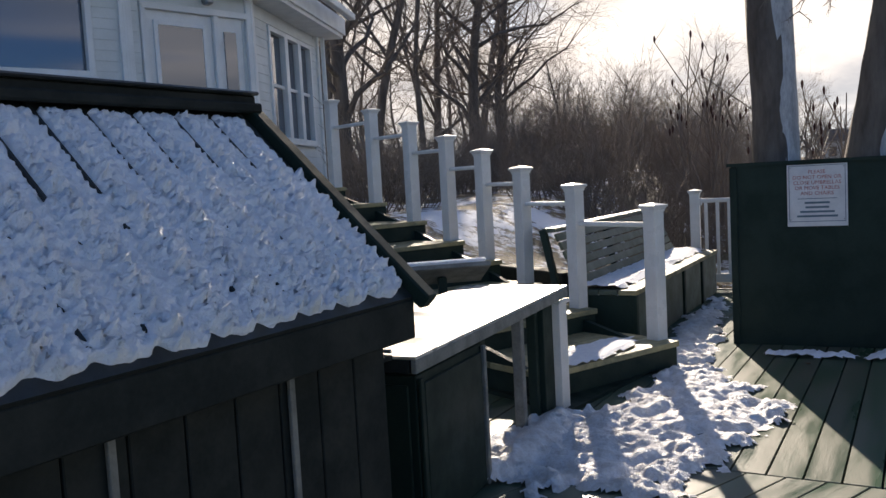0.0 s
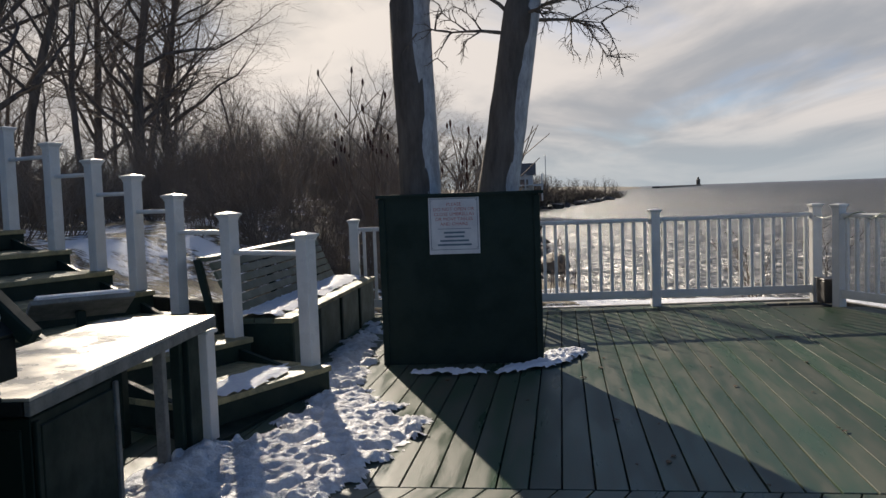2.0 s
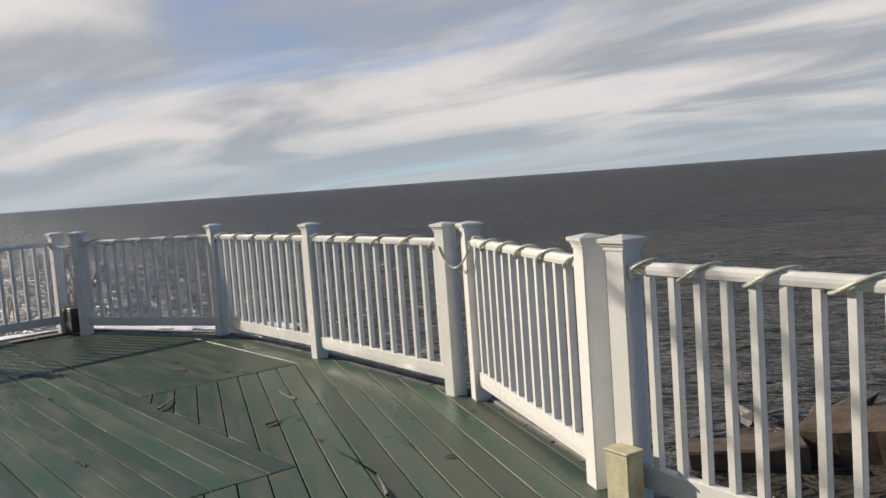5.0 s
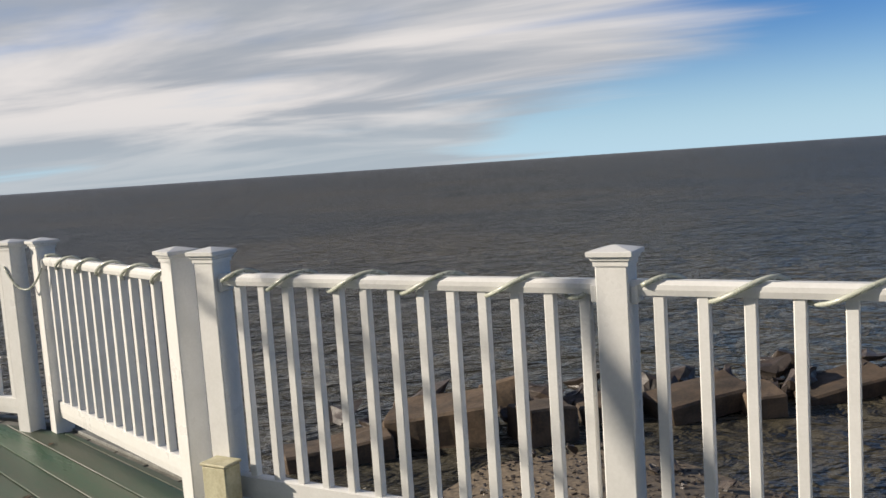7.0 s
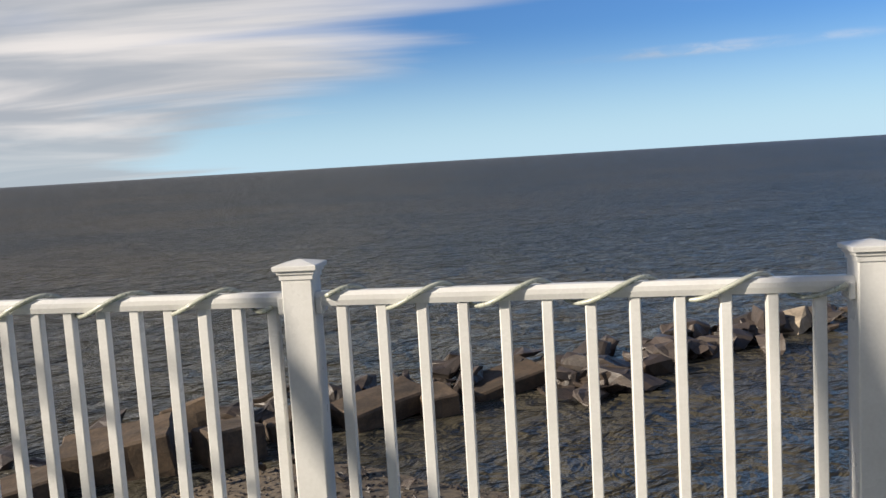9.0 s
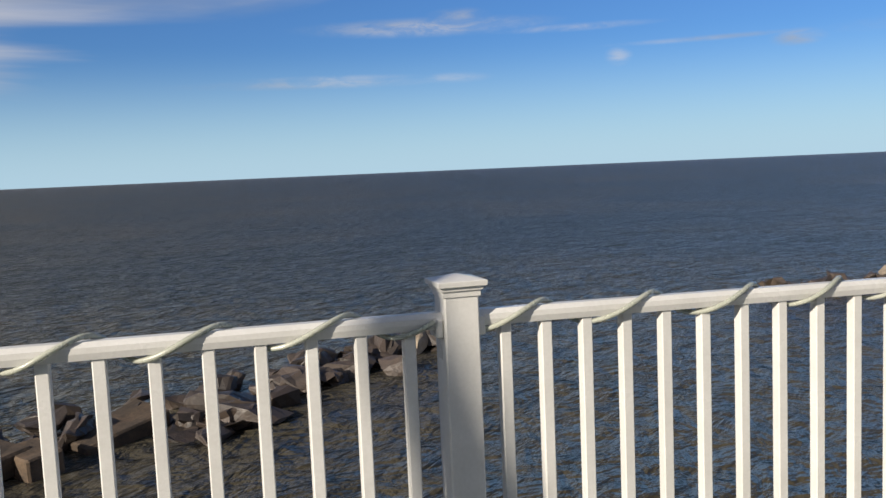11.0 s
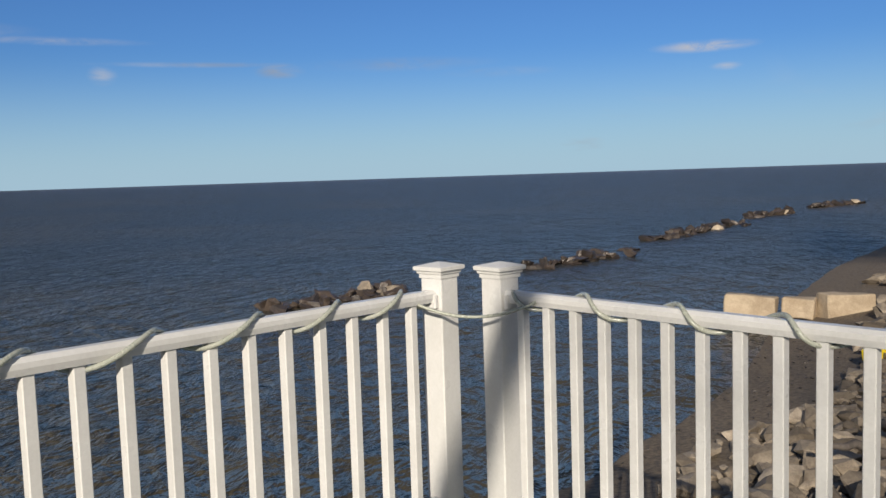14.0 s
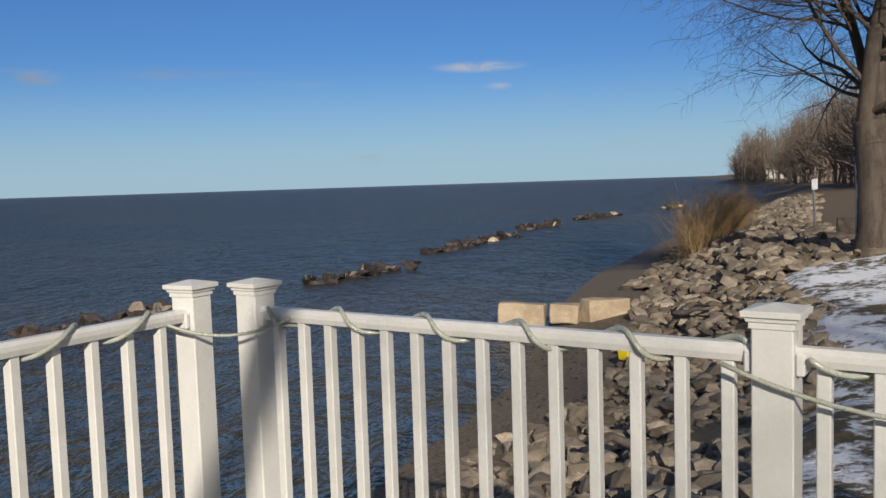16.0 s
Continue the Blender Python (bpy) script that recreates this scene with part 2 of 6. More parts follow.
TUBE = material("rope_light_plastic", (0.60, 0.61, 0.52), (0.44, 0.46, 0.38), 0.25, scale=20, fine=90, bump=0.05, depth=0.001, transmit=0.3)

WINDOW = bpy.data.materials.new("window_glass")
WINDOW.use_nodes = True
n = Net(WINDOW.node_tree)
b = n.add("ShaderNodeBsdfPrincipled", {"Base Color": rgb(0.16, 0.17, 0.19), "Metallic": 0.6, "Roughness": 0.03, "Specular IOR Level": 0.9})
n.add("ShaderNodeOutputMaterial", {0: b.outputs[0]})

WATER = bpy.data.materials.new("lake_water")
WATER.use_nodes = True
n = Net(WATER.node_tree)
at = n.add("ShaderNodeTexCoord").outputs["Object"]
wind = n.add("ShaderNodeMapping", {"Vector": at, "Rotation": (0, 0, radians(-35)), "Scale": (1.0, 0.55, 1.0)}).outputs[0]
swell, chop, ripple = n.noise(wind, 0.55, 4.0, 0.62, 0.5), n.noise(wind, 1.9, 4.0, 0.58, 0.5), n.noise(wind, 8.0, 4.0, 0.6, 0.4)
roller = n.noise(wind, 0.10, 3.0, 0.55, 0.3)
height = n.math("ADD", n.math("ADD", n.math("MULTIPLY", roller, 0.9), n.math("MULTIPLY", swell, 1.0)), n.math("ADD", n.math("MULTIPLY", chop, 0.50), n.math("MULTIPLY", ripple, 0.06)))
normal = n.add("ShaderNodeBump", {"Strength": 1.0, "Distance": 1.0, "Height": height}).outputs[0]
reach = n.add("ShaderNodeVectorMath", {0: at}, operation="LENGTH").outputs["Value"]
silt = n.math("ADD", n.span(n.noise(at, 0.035, 5.0, 0.6, 0.8), 0.42, 0.66), n.span(reach, 10.0, 60.0, 0.75, 0.0))
silt = n.math("MINIMUM", silt, 1.0)
depth_tint = n.mix(silt, rgb(0.026, 0.028, 0.025), rgb(0.054, 0.047, 0.032))
body_light = n.add("ShaderNodeBsdfDiffuse", {"Color": depth_tint, "Normal": normal})
gloss = n.add("ShaderNodeBsdfGlossy", {"Color": rgb(1, 1, 1), "Roughness": n.span(reach, 200.0, 2500.0, 0.28, 0.36), "Normal": normal})
weight = n.math("MINIMUM", n.math("MULTIPLY", n.add("ShaderNodeFresnel", {"IOR": 1.33, "Normal": normal}).outputs[0], 0.75), 0.42)
n.add("ShaderNodeOutputMaterial", {0: n.add("ShaderNodeMixShader", {0: weight, 1: body_light.outputs[0], 2: gloss.outputs[0]}).outputs[0]})

GROUND = bpy.data.materials.new("shore_ground")
GROUND.use_nodes = True
n = Net(GROUND.node_tree)
at = n.add("ShaderNodeTexCoord").outputs["Object"]
z = n.add("ShaderNodeSeparateXYZ", {0: at}).outputs[2]
x_at = n.add("ShaderNodeSeparateXYZ", {0: at}).outputs[0]
y_at = n.add("ShaderNodeSeparateXYZ", {0: at}).outputs[1]
blot, grit = n.noise(at, 0.5, 6.0, 0.62, 0.3), n.noise(at, 14.0, 5.0, 0.65)
sand = n.mix(n.span(grit, 0.35, 0.65), rgb(0.19, 0.145, 0.095), rgb(0.085, 0.066, 0.047))
turf = n.mix(n.span(grit, 0.35, 0.65), rgb(0.075, 0.052, 0.030), rgb(0.15, 0.12, 0.055))
lawn = n.mix(n.span(grit, 0.35, 0.65), rgb(0.17, 0.115, 0.062), rgb(0.10, 0.072, 0.038))
soil = n.mix(n.span(z, -2.0, -1.2), sand, n.mix(n.span(y_at, -40.0, -24.0, 1.0, 0.0), turf, lawn))
patch = n.math("ADD", n.math("MULTIPLY", blot, 0.7), n.math("ADD", n.math("MULTIPLY", n.noise(at, 3.2, 4.0, 0.6), 0.34), n.math("MULTIPLY", n.noise(at, 9.0, 4.0, 0.7), 0.30)))
snowy = n.math("MULTIPLY", n.span(patch, 0.645, 0.73), n.math("MULTIPLY", n.math("MULTIPLY", n.span(z, -1.5, -0.9), n.span(y_at, -30.0, -16.0)), n.span(y_at, 45.0, 80.0, 1.0, 0.15)))
tint = n.mix(snowy, soil, rgb(0.84, 0.86, 0.90))
bumpy = n.math("ADD", n.math("MULTIPLY", grit, 0.4), n.math("MULTIPLY", snowy, 0.6))
normal = n.add("ShaderNodeBump", {"Strength": 0.7, "Distance": 0.05, "Height": bumpy}).outputs[0]
b = n.add("ShaderNodeBsdfPrincipled", {"Base Color": tint, "Roughness": 0.85, "Normal": normal})
n.add("ShaderNodeOutputMaterial", {0: b.outputs[0]})


# ---- building helpers ----
def mesh_of(bm, name, mat, smooth=False):
    me = bpy.data.meshes.new(name)
    bm.to_mesh(me)
    bm.free()
    me.materials.append(mat)
    if smooth:
        me.polygons.foreach_set("use_smooth", [True] * len(me.polygons))
    return me


def link(name, me, parent=None, m=None, label=""):
    ob = new(name, me)
    if parent is not None:
        ob.parent = parent
    if m is not None:
        ob.matrix_basis = m
    if label:
        ob["label"] = label
    return ob


def part(name, bm, mat, parent, label="", smooth=False):
    """One mesh object under a thing or under a part."""
    return link(name, mesh_of(bm, name, mat, smooth), parent, None, label)


def thing(name, label, category, group="", kind="", m=None):
    ob = new(name)
    ob.empty_display_size = 0.1
    if m is not None:
        ob.matrix_basis = m
    return tagged(ob, label, category, group, kind)


def block(bm, size, m=None, bevel=0.0):
    """A box with its middle at the origin of m."""
    made = bmesh.ops.create_cube(bm, size=1.0, matrix=(m or Matrix()) @ Matrix.Diagonal((*size, 1)))
    if bevel:
        edges = list({e for v in made["verts"] for e in v.link_edges})
        bmesh.ops.bevel(bm, geom=edges, offset=bevel, segments=1, affect="EDGES", profile=0.5)
    return bm


def box(size, m=None, bevel=0.0):
    return block(bmesh.new(), size, m, bevel)


def prism(points, z0, z1):
    """A solid over a plan polygon, given anticlockwise."""
    bm = bmesh.new()
    low = [bm.verts.new((x, y, z0)) for x, y in points]
    high = [bm.verts.new((x, y, z1)) for x, y in points]
    bm.faces.new(low[::-1]), bm.faces.new(high)
    k = len(points)
    for i in range(k):
        bm.faces.new((low[i], low[(i + 1) % k], high[(i + 1) % k], high[i]))
    return bm


def tube(path, radius, sides=6, closed_ends=True):
    """verts and faces of a tube along points; radius a number or one for each point."""
    radii = radius if hasattr(radius, "__len__") else [radius] * len(path)
    verts, faces = [], []
    for i, p in enumerate(path):
        p = Vector(p)
        a, b2 = Vector(path[max(i - 1, 0)]), Vector(path[min(i + 1, len(path) - 1)])
        d = (b2 - a).normalized()
        u = d.orthogonal().normalized() if i == 0 else (last - d * last.dot(d)).normalized()
        last = u
        w = d.cross(u)
        for s in range(sides):
            g = 2 * math.pi * s / sides
            verts.append(p + (u * math.cos(g) + w * math.sin(g)) * radii[i])
        if i:
            o = (i - 1) * sides
            for s in range(sides):
                faces.append((o + s, o + (s + 1) % sides, o + sides + (s + 1) % sides, o + sides + s))
    if closed_ends:
        faces.append(tuple(range(sides))[::-1])
        faces.append(tuple(range(len(verts) - sides, len(verts))))
    return verts, faces


def raw(name, verts, faces, mat, smooth=False):
    me = bpy.data.meshes.new(name)
    me.from_pydata([tuple(v) for v in verts], [], faces)
    me.materials.append(mat)
    if smooth:
        me.polygons.foreach_set("use_smooth", [True] * len(me.polygons))
    me.update()
    return me


def heading(a, b2):
    """The turn about z of the line from a to b2."""
    return math.degrees(math.atan2(b2[1] - a[1], b2[0] - a[0]))


def inside(x, y, poly):
    hit = False
    for (x0, y0), (x1, y1) in zip(poly, poly[1:] + poly[:1]):
        if (y0 > y) != (y1 > y) and x < (x1 - x0) * (y - y0) / (y1 - y0) + x0:
            hit = not hit
    return hit


# ---- setting ----
LAKE = -2.6
FENCE = {
    "N": (2.65, 8.94), "M": (4.02, 8.385), "A": (5.687, 7.714), "B": (7.306, 7.062), "C": (7.17, 6.61), "D": (7.12, 4.885), "E": (6.192, 3.286),
    "F": (5.214, 1.766), "F2": (5.135, 1.575), "G1": (3.86, 0.60), "G2": (3.705, 0.435), "H": (2.806, -0.886), "I": (1.863, -2.273),
    "J": (0.857, -3.749), "K": (0.629, -3.708), "L": (-0.684, -2.484), "P": (-2.00, -1.26),
}
CAP = {k: 1.067 for k in FENCE}
CAP.update({"G1": 1.058, "G2": 1.058, "H": 1.044, "I": 1.028, "J": 0.999, "K": 0.999, "L": 1.004, "P": 1.004})
DECK = [(2.60, 9.02), (5.70, 7.80), (7.46, 7.10), (7.40, 6.6), (7.21, 4.86), (6.28, 3.24), (5.25, 1.60), (3.80, 0.42), (2.89, -0.94), (1.94, -2.32), (0.86, -3.88),
        (0.60, -3.82), (-0.74, -2.56), (-2.08, -1.33), (-3.4, 0.0), (-3.4, 3.0), (-1.6, 4.6), (-0.6, 5.4), (0.7, 5.9), (1.1, 6.2)]

# the lake, one sheet to the horizon
rings = [0.0, 6, 14, 30, 70, 160, 400, 1000, 2400, 4800]
verts, faces = [(0, 0, LAKE)], []
for r in rings[1:]:
    verts += [(r * math.cos(2 * math.pi * k / 64), r * math.sin(2 * math.pi * k / 64), LAKE) for k in range(64)]
for k in range(64):
    faces.append((0, 1 + k, 1 + (k + 1) % 64))
    for i in range(len(rings) - 2):
        o, q = 1 + i * 64, 1 + (i + 1) * 64
        faces.append((o + k, q + k, q + (k + 1) % 64, o + (k + 1) % 64))
water = link("water", raw("water", verts, faces, WATER))
tagged(water, "choppy grey-brown lake water reaching the horizon", "water", kind="structure")

# the shore: land lies to the west of this line
SHORE = [(900, 1300), (400, 620), (190, 300), (135, 217), (64, 123), (53, 106), (29.5, 60), (12, 25.5), (6.3, 13.2), (6.6, 10.6), (8.6, 8.6), (9.0, 5), (8.8, 1.0), (10.0, -0.7), (11.1, -1.5), (11.15, -3.2), (10.6, -3.75), (9.2, -4.55), (4.0, -7.4), (0.0, -11.2),
         (-3.0, -16.1), (-8.1, -28.8), (-11.0, -34.3), (-17.6, -45.3), (-36, -74), (-62, -115), (-134, -235), (-150, -282), (-190, -388), (-345, -640), (-600, -1300)]
line = np.array(SHORE, float)


def shore_distance(x, y):
    """Metres inland of the waterline, negative over the lake."""
    p = np.stack([x, y], -1)[..., None, :]
    a, d = line[:-1], line[1:] - line[:-1]
    f = np.clip(((p - a) * d).sum(-1) / (d * d).sum(-1), 0, 1)
    off = p - (a + f[..., None] * d)
    far = np.sqrt((off ** 2).sum(-1))
    land = np.zeros(np.shape(x), bool)
    ring = np.concatenate([line, [[-6000, -1300], [-6000, 6000], [900, 6000]]])
    for (x0, y0), (x1, y1) in zip(ring, np.roll(ring, -1, 0)):
        if y0 != y1:
            land ^= ((y0 > y) != (y1 > y)) & (x < (x1 - x0) * (y - y0) / (y1 - y0) + x0)
    return np.where(land, 1, -1) * far.min(-1)


def ground_height(x, y):
    d = shore_distance(x, y)
    h = np.interp(d, [-40, -6, 0, 1.6, 3.0, 5.6, 8, 40, 160, 900], [-6.5, -3.6, LAKE, -2.35, -2.08, -0.88, -0.60, 0.8, 4.0, 8.0])
    # the seaward edge beside the deck is built up
    bank = np.interp(d, [-12, -2, 0, 0.5, 1.3, 4], [-6.5, -3.3, LAKE, -2.0, -0.35, -0.16])
    w = np.clip((y - 4.5) / 2.0, 0, 1)
    w2 = np.clip((24 - y) / 8.0, 0, 1)
    h = h * (1 - w * w2) + np.maximum(h, bank) * w * w2
    # the slope behind the bench and beside the stairs
    hill = np.clip(((x - 0.75) * -0.88 + (y - 6.0) * 0.47) * 0.42, 0, 1.0) + np.clip((y - 9.0) * 0.018, 0, 0.6)
    near = np.clip((y - 5.2) / 1.2, 0, 1) * np.clip((40 - y) / 10, 0, 1) * np.clip((6.5 + 0.25 * y - x) / 3, 0, 1)
    return h * (1 - near) + np.maximum(h, hill * near - 0.1) * near


angles = np.linspace(0, 2 * math.pi, 361)[:-1]
radii = np.concatenate([np.linspace(0.5, 16, 70), np.geomspace(16.3, 2600, 110)])
gx, gy = radii[:, None] * np.cos(angles), radii[:, None] * np.sin(angles)
gz = ground_height(gx, gy)
bumps = np.array([[noise.noise((a * 0.9, b2 * 0.9, 0)) * 0.10 + noise.noise((a * 0.12, b2 * 0.12, 4)) * 0.35 * min(1, math.hypot(a, b2) / 60) for a, b2 in zip(ra, rb)] for ra, rb in zip(gx, gy)])
gz = gz + bumps * np.clip((gz + 2.5) / 0.6, 0.15, 1)
wide = [(x + (x - 2.2) * 0.02, y + (y - 2.2) * 0.02) for x, y in DECK]
for i in range(len(radii)):
    if radii[i] < 11:
        for k in range(360):
            if inside(gx[i, k], gy[i, k], wide):
                gz[i, k] = min(gz[i, k], -0.45)
verts = [(0, 0, -0.5)] + np.stack([gx, gy, gz], -1).reshape(-1, 3).tolist()
faces = [(0, 1 + k, 1 + (k + 1) % 360) for k in range(360)]
for i in range(len(radii) - 1):
    o = 1 + i * 360
    faces += [(o + k, o + 360 + k, o + 360 + (k + 1) % 360, o + (k + 1) % 360) for k in range(360)]
ground = link("ground", raw("ground", verts, faces, GROUND, True))
tagged(ground, "sandy shore rising to brown turf with patchy snow", "ground", kind="structure")

# the deck: a dark base, then boards laid in two directions
deck = tagged(link("floor", mesh_of(prism(DECK, -0.30, -0.032), "floor", DARK_WOOD)), "green painted wooden deck with boards laid at two angles", "deck", kind="structure")
bm = bmesh.new()
for (x0, y0), (x1, y1) in zip(DECK[:14], DECK[1:14]):
    length = math.hypot(x1 - x0, y1 - y0)
    m = Matrix.Translation(((x0 + x1) / 2, (y0 + y1) / 2, -0.17)) @ Matrix.Rotation(math.atan2(y1 - y0, x1 - x0), 4, "Z")
    block(bm, (length, 0.045, 0.36), m, 0.004)
part("rim_board", bm, GREY_RIM, deck, "weathered grey rim board")
skirt = [(x * 0.97 + 0.06, y * 0.97 + 0.06) for x, y in DECK]
retaining = tagged(link("wall_retaining", mesh_of(prism(skirt, -2.9, -0.30), "wall_retaining", CONCRETE)), "rough concrete retaining wall under the deck", "wall", kind="structure")


def clip_half(poly, px, py, nx, ny):
    """The part of a plan polygon on the side of (px, py) to which (nx, ny) points."""
    out = []
    for i, a in enumerate(poly):
        b2 = poly[(i + 1) % len(poly)]
        da, db = (a[0] - px) * nx + (a[1] - py) * ny, (b2[0] - px) * nx + (b2[1] - py) * ny
        if da >= 0:
            out.append(a)
        if (da >= 0) != (db >= 0):
            f = da / (da - db)
            out.append((a[0] + (b2[0] - a[0]) * f, a[1] + (b2[1] - a[1]) * f))
    return out


def area(poly):
    return sum(a[0] * b2[1] - b2[0] * a[1] for a, b2 in zip(poly, poly[1:] + poly[:1])) / 2


def shrink_to_deck(poly):
    """Keeps a board's outline within the seaward edges of the deck."""
    for (x0, y0), (x1, y1) in zip(EDGE, EDGE[1:]):
        d = math.hypot(x1 - x0, y1 - y0)
        nx, ny = (y1 - y0) / d, -(x1 - x0) / d
        poly = clip_half(poly, x0 + nx * 0.05, y0 + ny * 0.05, nx, ny)
        if len(poly) < 3:
            return []
    return poly


EDGE = [(2.3, 9.14), (7.36, 7.10), (7.40, 6.62), (7.16, 4.84), (6.26, 3.25), (5.2, 1.63)]
UA = radians(60.6)
U, V = (math.cos(UA), math.sin(UA)), (math.sin(UA), -math.cos(UA))
S1 = (3.845, 2.07)  # where the long seam meets the cross seam
OB = radians(38.5)


def lay(region, angle, width, origin, gap=0.0085):
    """Boards of that width along angle over a convex plan region, as parts of the deck."""
    ux, uy = math.cos(angle), math.sin(angle)
    vx, vy = uy, -ux
    spans = [(x - origin[0]) * vx + (y - origin[1]) * vy for x, y in region]
    k0, k1 = math.floor(min(spans) / width), math.ceil(max(spans) / width)
    for k in range(k0, k1):
        a, b2 = k * width + gap / 2, (k + 1) * width - gap / 2
        poly = clip_half(region, origin[0] + vx * a, origin[1] + vy * a, vx, vy)
        poly = clip_half(poly, origin[0] + vx * b2, origin[1] + vy * b2, -vx, -vy) if len(poly) > 2 else []
        if len(poly) < 3 or abs(area(poly)) < 0.006:
            continue
        if area(poly) < 0:
            poly = poly[::-1]
        cx, cy = sum(p[0] for p in poly) / len(poly), sum(p[1] for p in poly) / len(poly)
        local = [((x - cx) * ux + (y - cy) * uy, -(x - cx) * vx - (y - cy) * vy) for x, y in poly]
        z = random.uniform(-0.0025, 0.0)
        bm = bmesh.new()
        low = [bm.verts.new((x, y, -0.03)) for x, y in local]
        mid = [bm.verts.new((x, y, -0.003)) for x, y in local]
        top = [bm.verts.new((x * 0.9995, y * 0.98, 0.0)) for x, y in local]
        c = len(local)
        for i in range(c):
            j = (i + 1) % c
            bm.faces.new((low[i], low[j], mid[j], mid[i]))
            bm.faces.new((mid[i], mid[j], top[j], top[i]))
        bm.faces.new(top)
        ob = part("deck_board", bm, GREEN_BOARD, deck)
        ob.matrix_basis = Matrix.Translation((cx, cy, z)) @ Matrix.Rotation(angle, 4, "Z")


def pull(poly, inset):
    """The polygon made a little smaller, for the joint between two fields of boards."""
    cx, cy = sum(p[0] for p in poly) / len(poly), sum(p[1] for p in poly) / len(poly)
    return [(x + (cx - x) * inset / max(math.hypot(cx - x, cy - y), 0.1), y + (cy - y) * inset / max(math.hypot(cx - x, cy - y), 0.1)) for x, y in poly]


def along_grid(a, b2):
    return (S1[0] + U[0] * a + V[0] * b2, S1[1] + U[1] * a + V[1] * b2)


FIELD = [along_grid(0.008, -0.008), along_grid(7.5, -0.008), along_grid(7.5, -5.2), along_grid(0.008, -5.2)]
CORNER = [along_grid(2.17, 0.008), along_grid(5.5, 0.008), along_grid(5.5, 3.2), along_grid(2.17, 3.2)]
WHOLE = [along_grid(-7.2, -5.6), along_grid(2.155, -5.6), along_grid(2.155, 3.4), along_grid(-7.2, 3.4)]
GRAIN = (math.sin(OB), -math.cos(OB))  # across the boards of the near field


# ---- railing ----
POST = 0.098


def cap_mesh():
    """A stepped, hipped post cap, its top at z = 0."""
    bm = bmesh.new()
    steps = [(0.106, -0.058), (0.106, -0.044), (0.117, -0.041), (0.120, -0.032), (0.136, -0.029), (0.138, -0.016), (0.132, -0.014), (0.010, 0.0)]
    loops = [[bm.verts.new((sx * w / 2, sy * w / 2, z)) for sx, sy in ((-1, -1), (1, -1), (1, 1), (-1, 1))] for w, z in steps]
    for a, b2 in zip(loops, loops[1:]):
        for i in range(4):
            bm.faces.new((a[i], a[(i + 1) % 4], b2[(i + 1) % 4], b2[i]))
    bm.faces.new(loops[-1]), bm.faces.new(loops[0][::-1])
    return mesh_of(bm, "cap", VINYL)


CAP_MESH = cap_mesh()
SHAFT_MESH = mesh_of(box((POST, POST, 1.0), Matrix.Translation((0, 0, 0.5)), 0.004), "shaft", VINYL)
BALUSTER_MESH = mesh_of(box((0.033, 0.033, 1.0), Matrix.Translation((0, 0, 0.5)), 0.003), "baluster", VINYL)
SKIRT_MESH = mesh_of(box((0.125, 0.125, 0.03), Matrix.Translation((0, 0, 0.015)), 0.006), "base_trim", VINYL)


def fence_post(at, top, turn, base=0.0, group="white posts of the deck railing", label="square white vinyl railing post with a stepped cap"):
    post = thing("fence_post", label, "post", group, m=pose(at[0], at[1], base, 0, 0, turn))
    link("shaft", SHAFT_MESH, post, Matrix.Diagonal((1, 1, top - base - 0.03, 1)))
    link("cap", CAP_MESH, post, Matrix.Translation((0, 0, top - base)))
    return post


def rail_bar(length, width, height, m, crown=0.012):
    """A rail along x with a rounded top."""
    bm = bmesh.new()
    outline = [(-width / 2 * 0.8, -height / 2), (width / 2 * 0.8, -height / 2), (width / 2, -height * 0.1), (width / 2, height / 2 - crown), (width * 0.28, height / 2), (-width * 0.28, height / 2), (-width / 2, height / 2 - crown), (-width / 2, -height * 0.1)]
    ends = [[bm.verts.new(m @ Vector((x, y, z))) for y, z in outline] for x in (-length / 2, length / 2)]
    c = len(outline)
    for i in range(c):
        bm.faces.new((ends[0][i], ends[1][i], ends[1][(i + 1) % c], ends[0][(i + 1) % c]))
    bm.faces.new(ends[0]), bm.faces.new(ends[1][::-1])
    bmesh.ops.recalc_face_normals(bm, faces=bm.faces)
    return bm


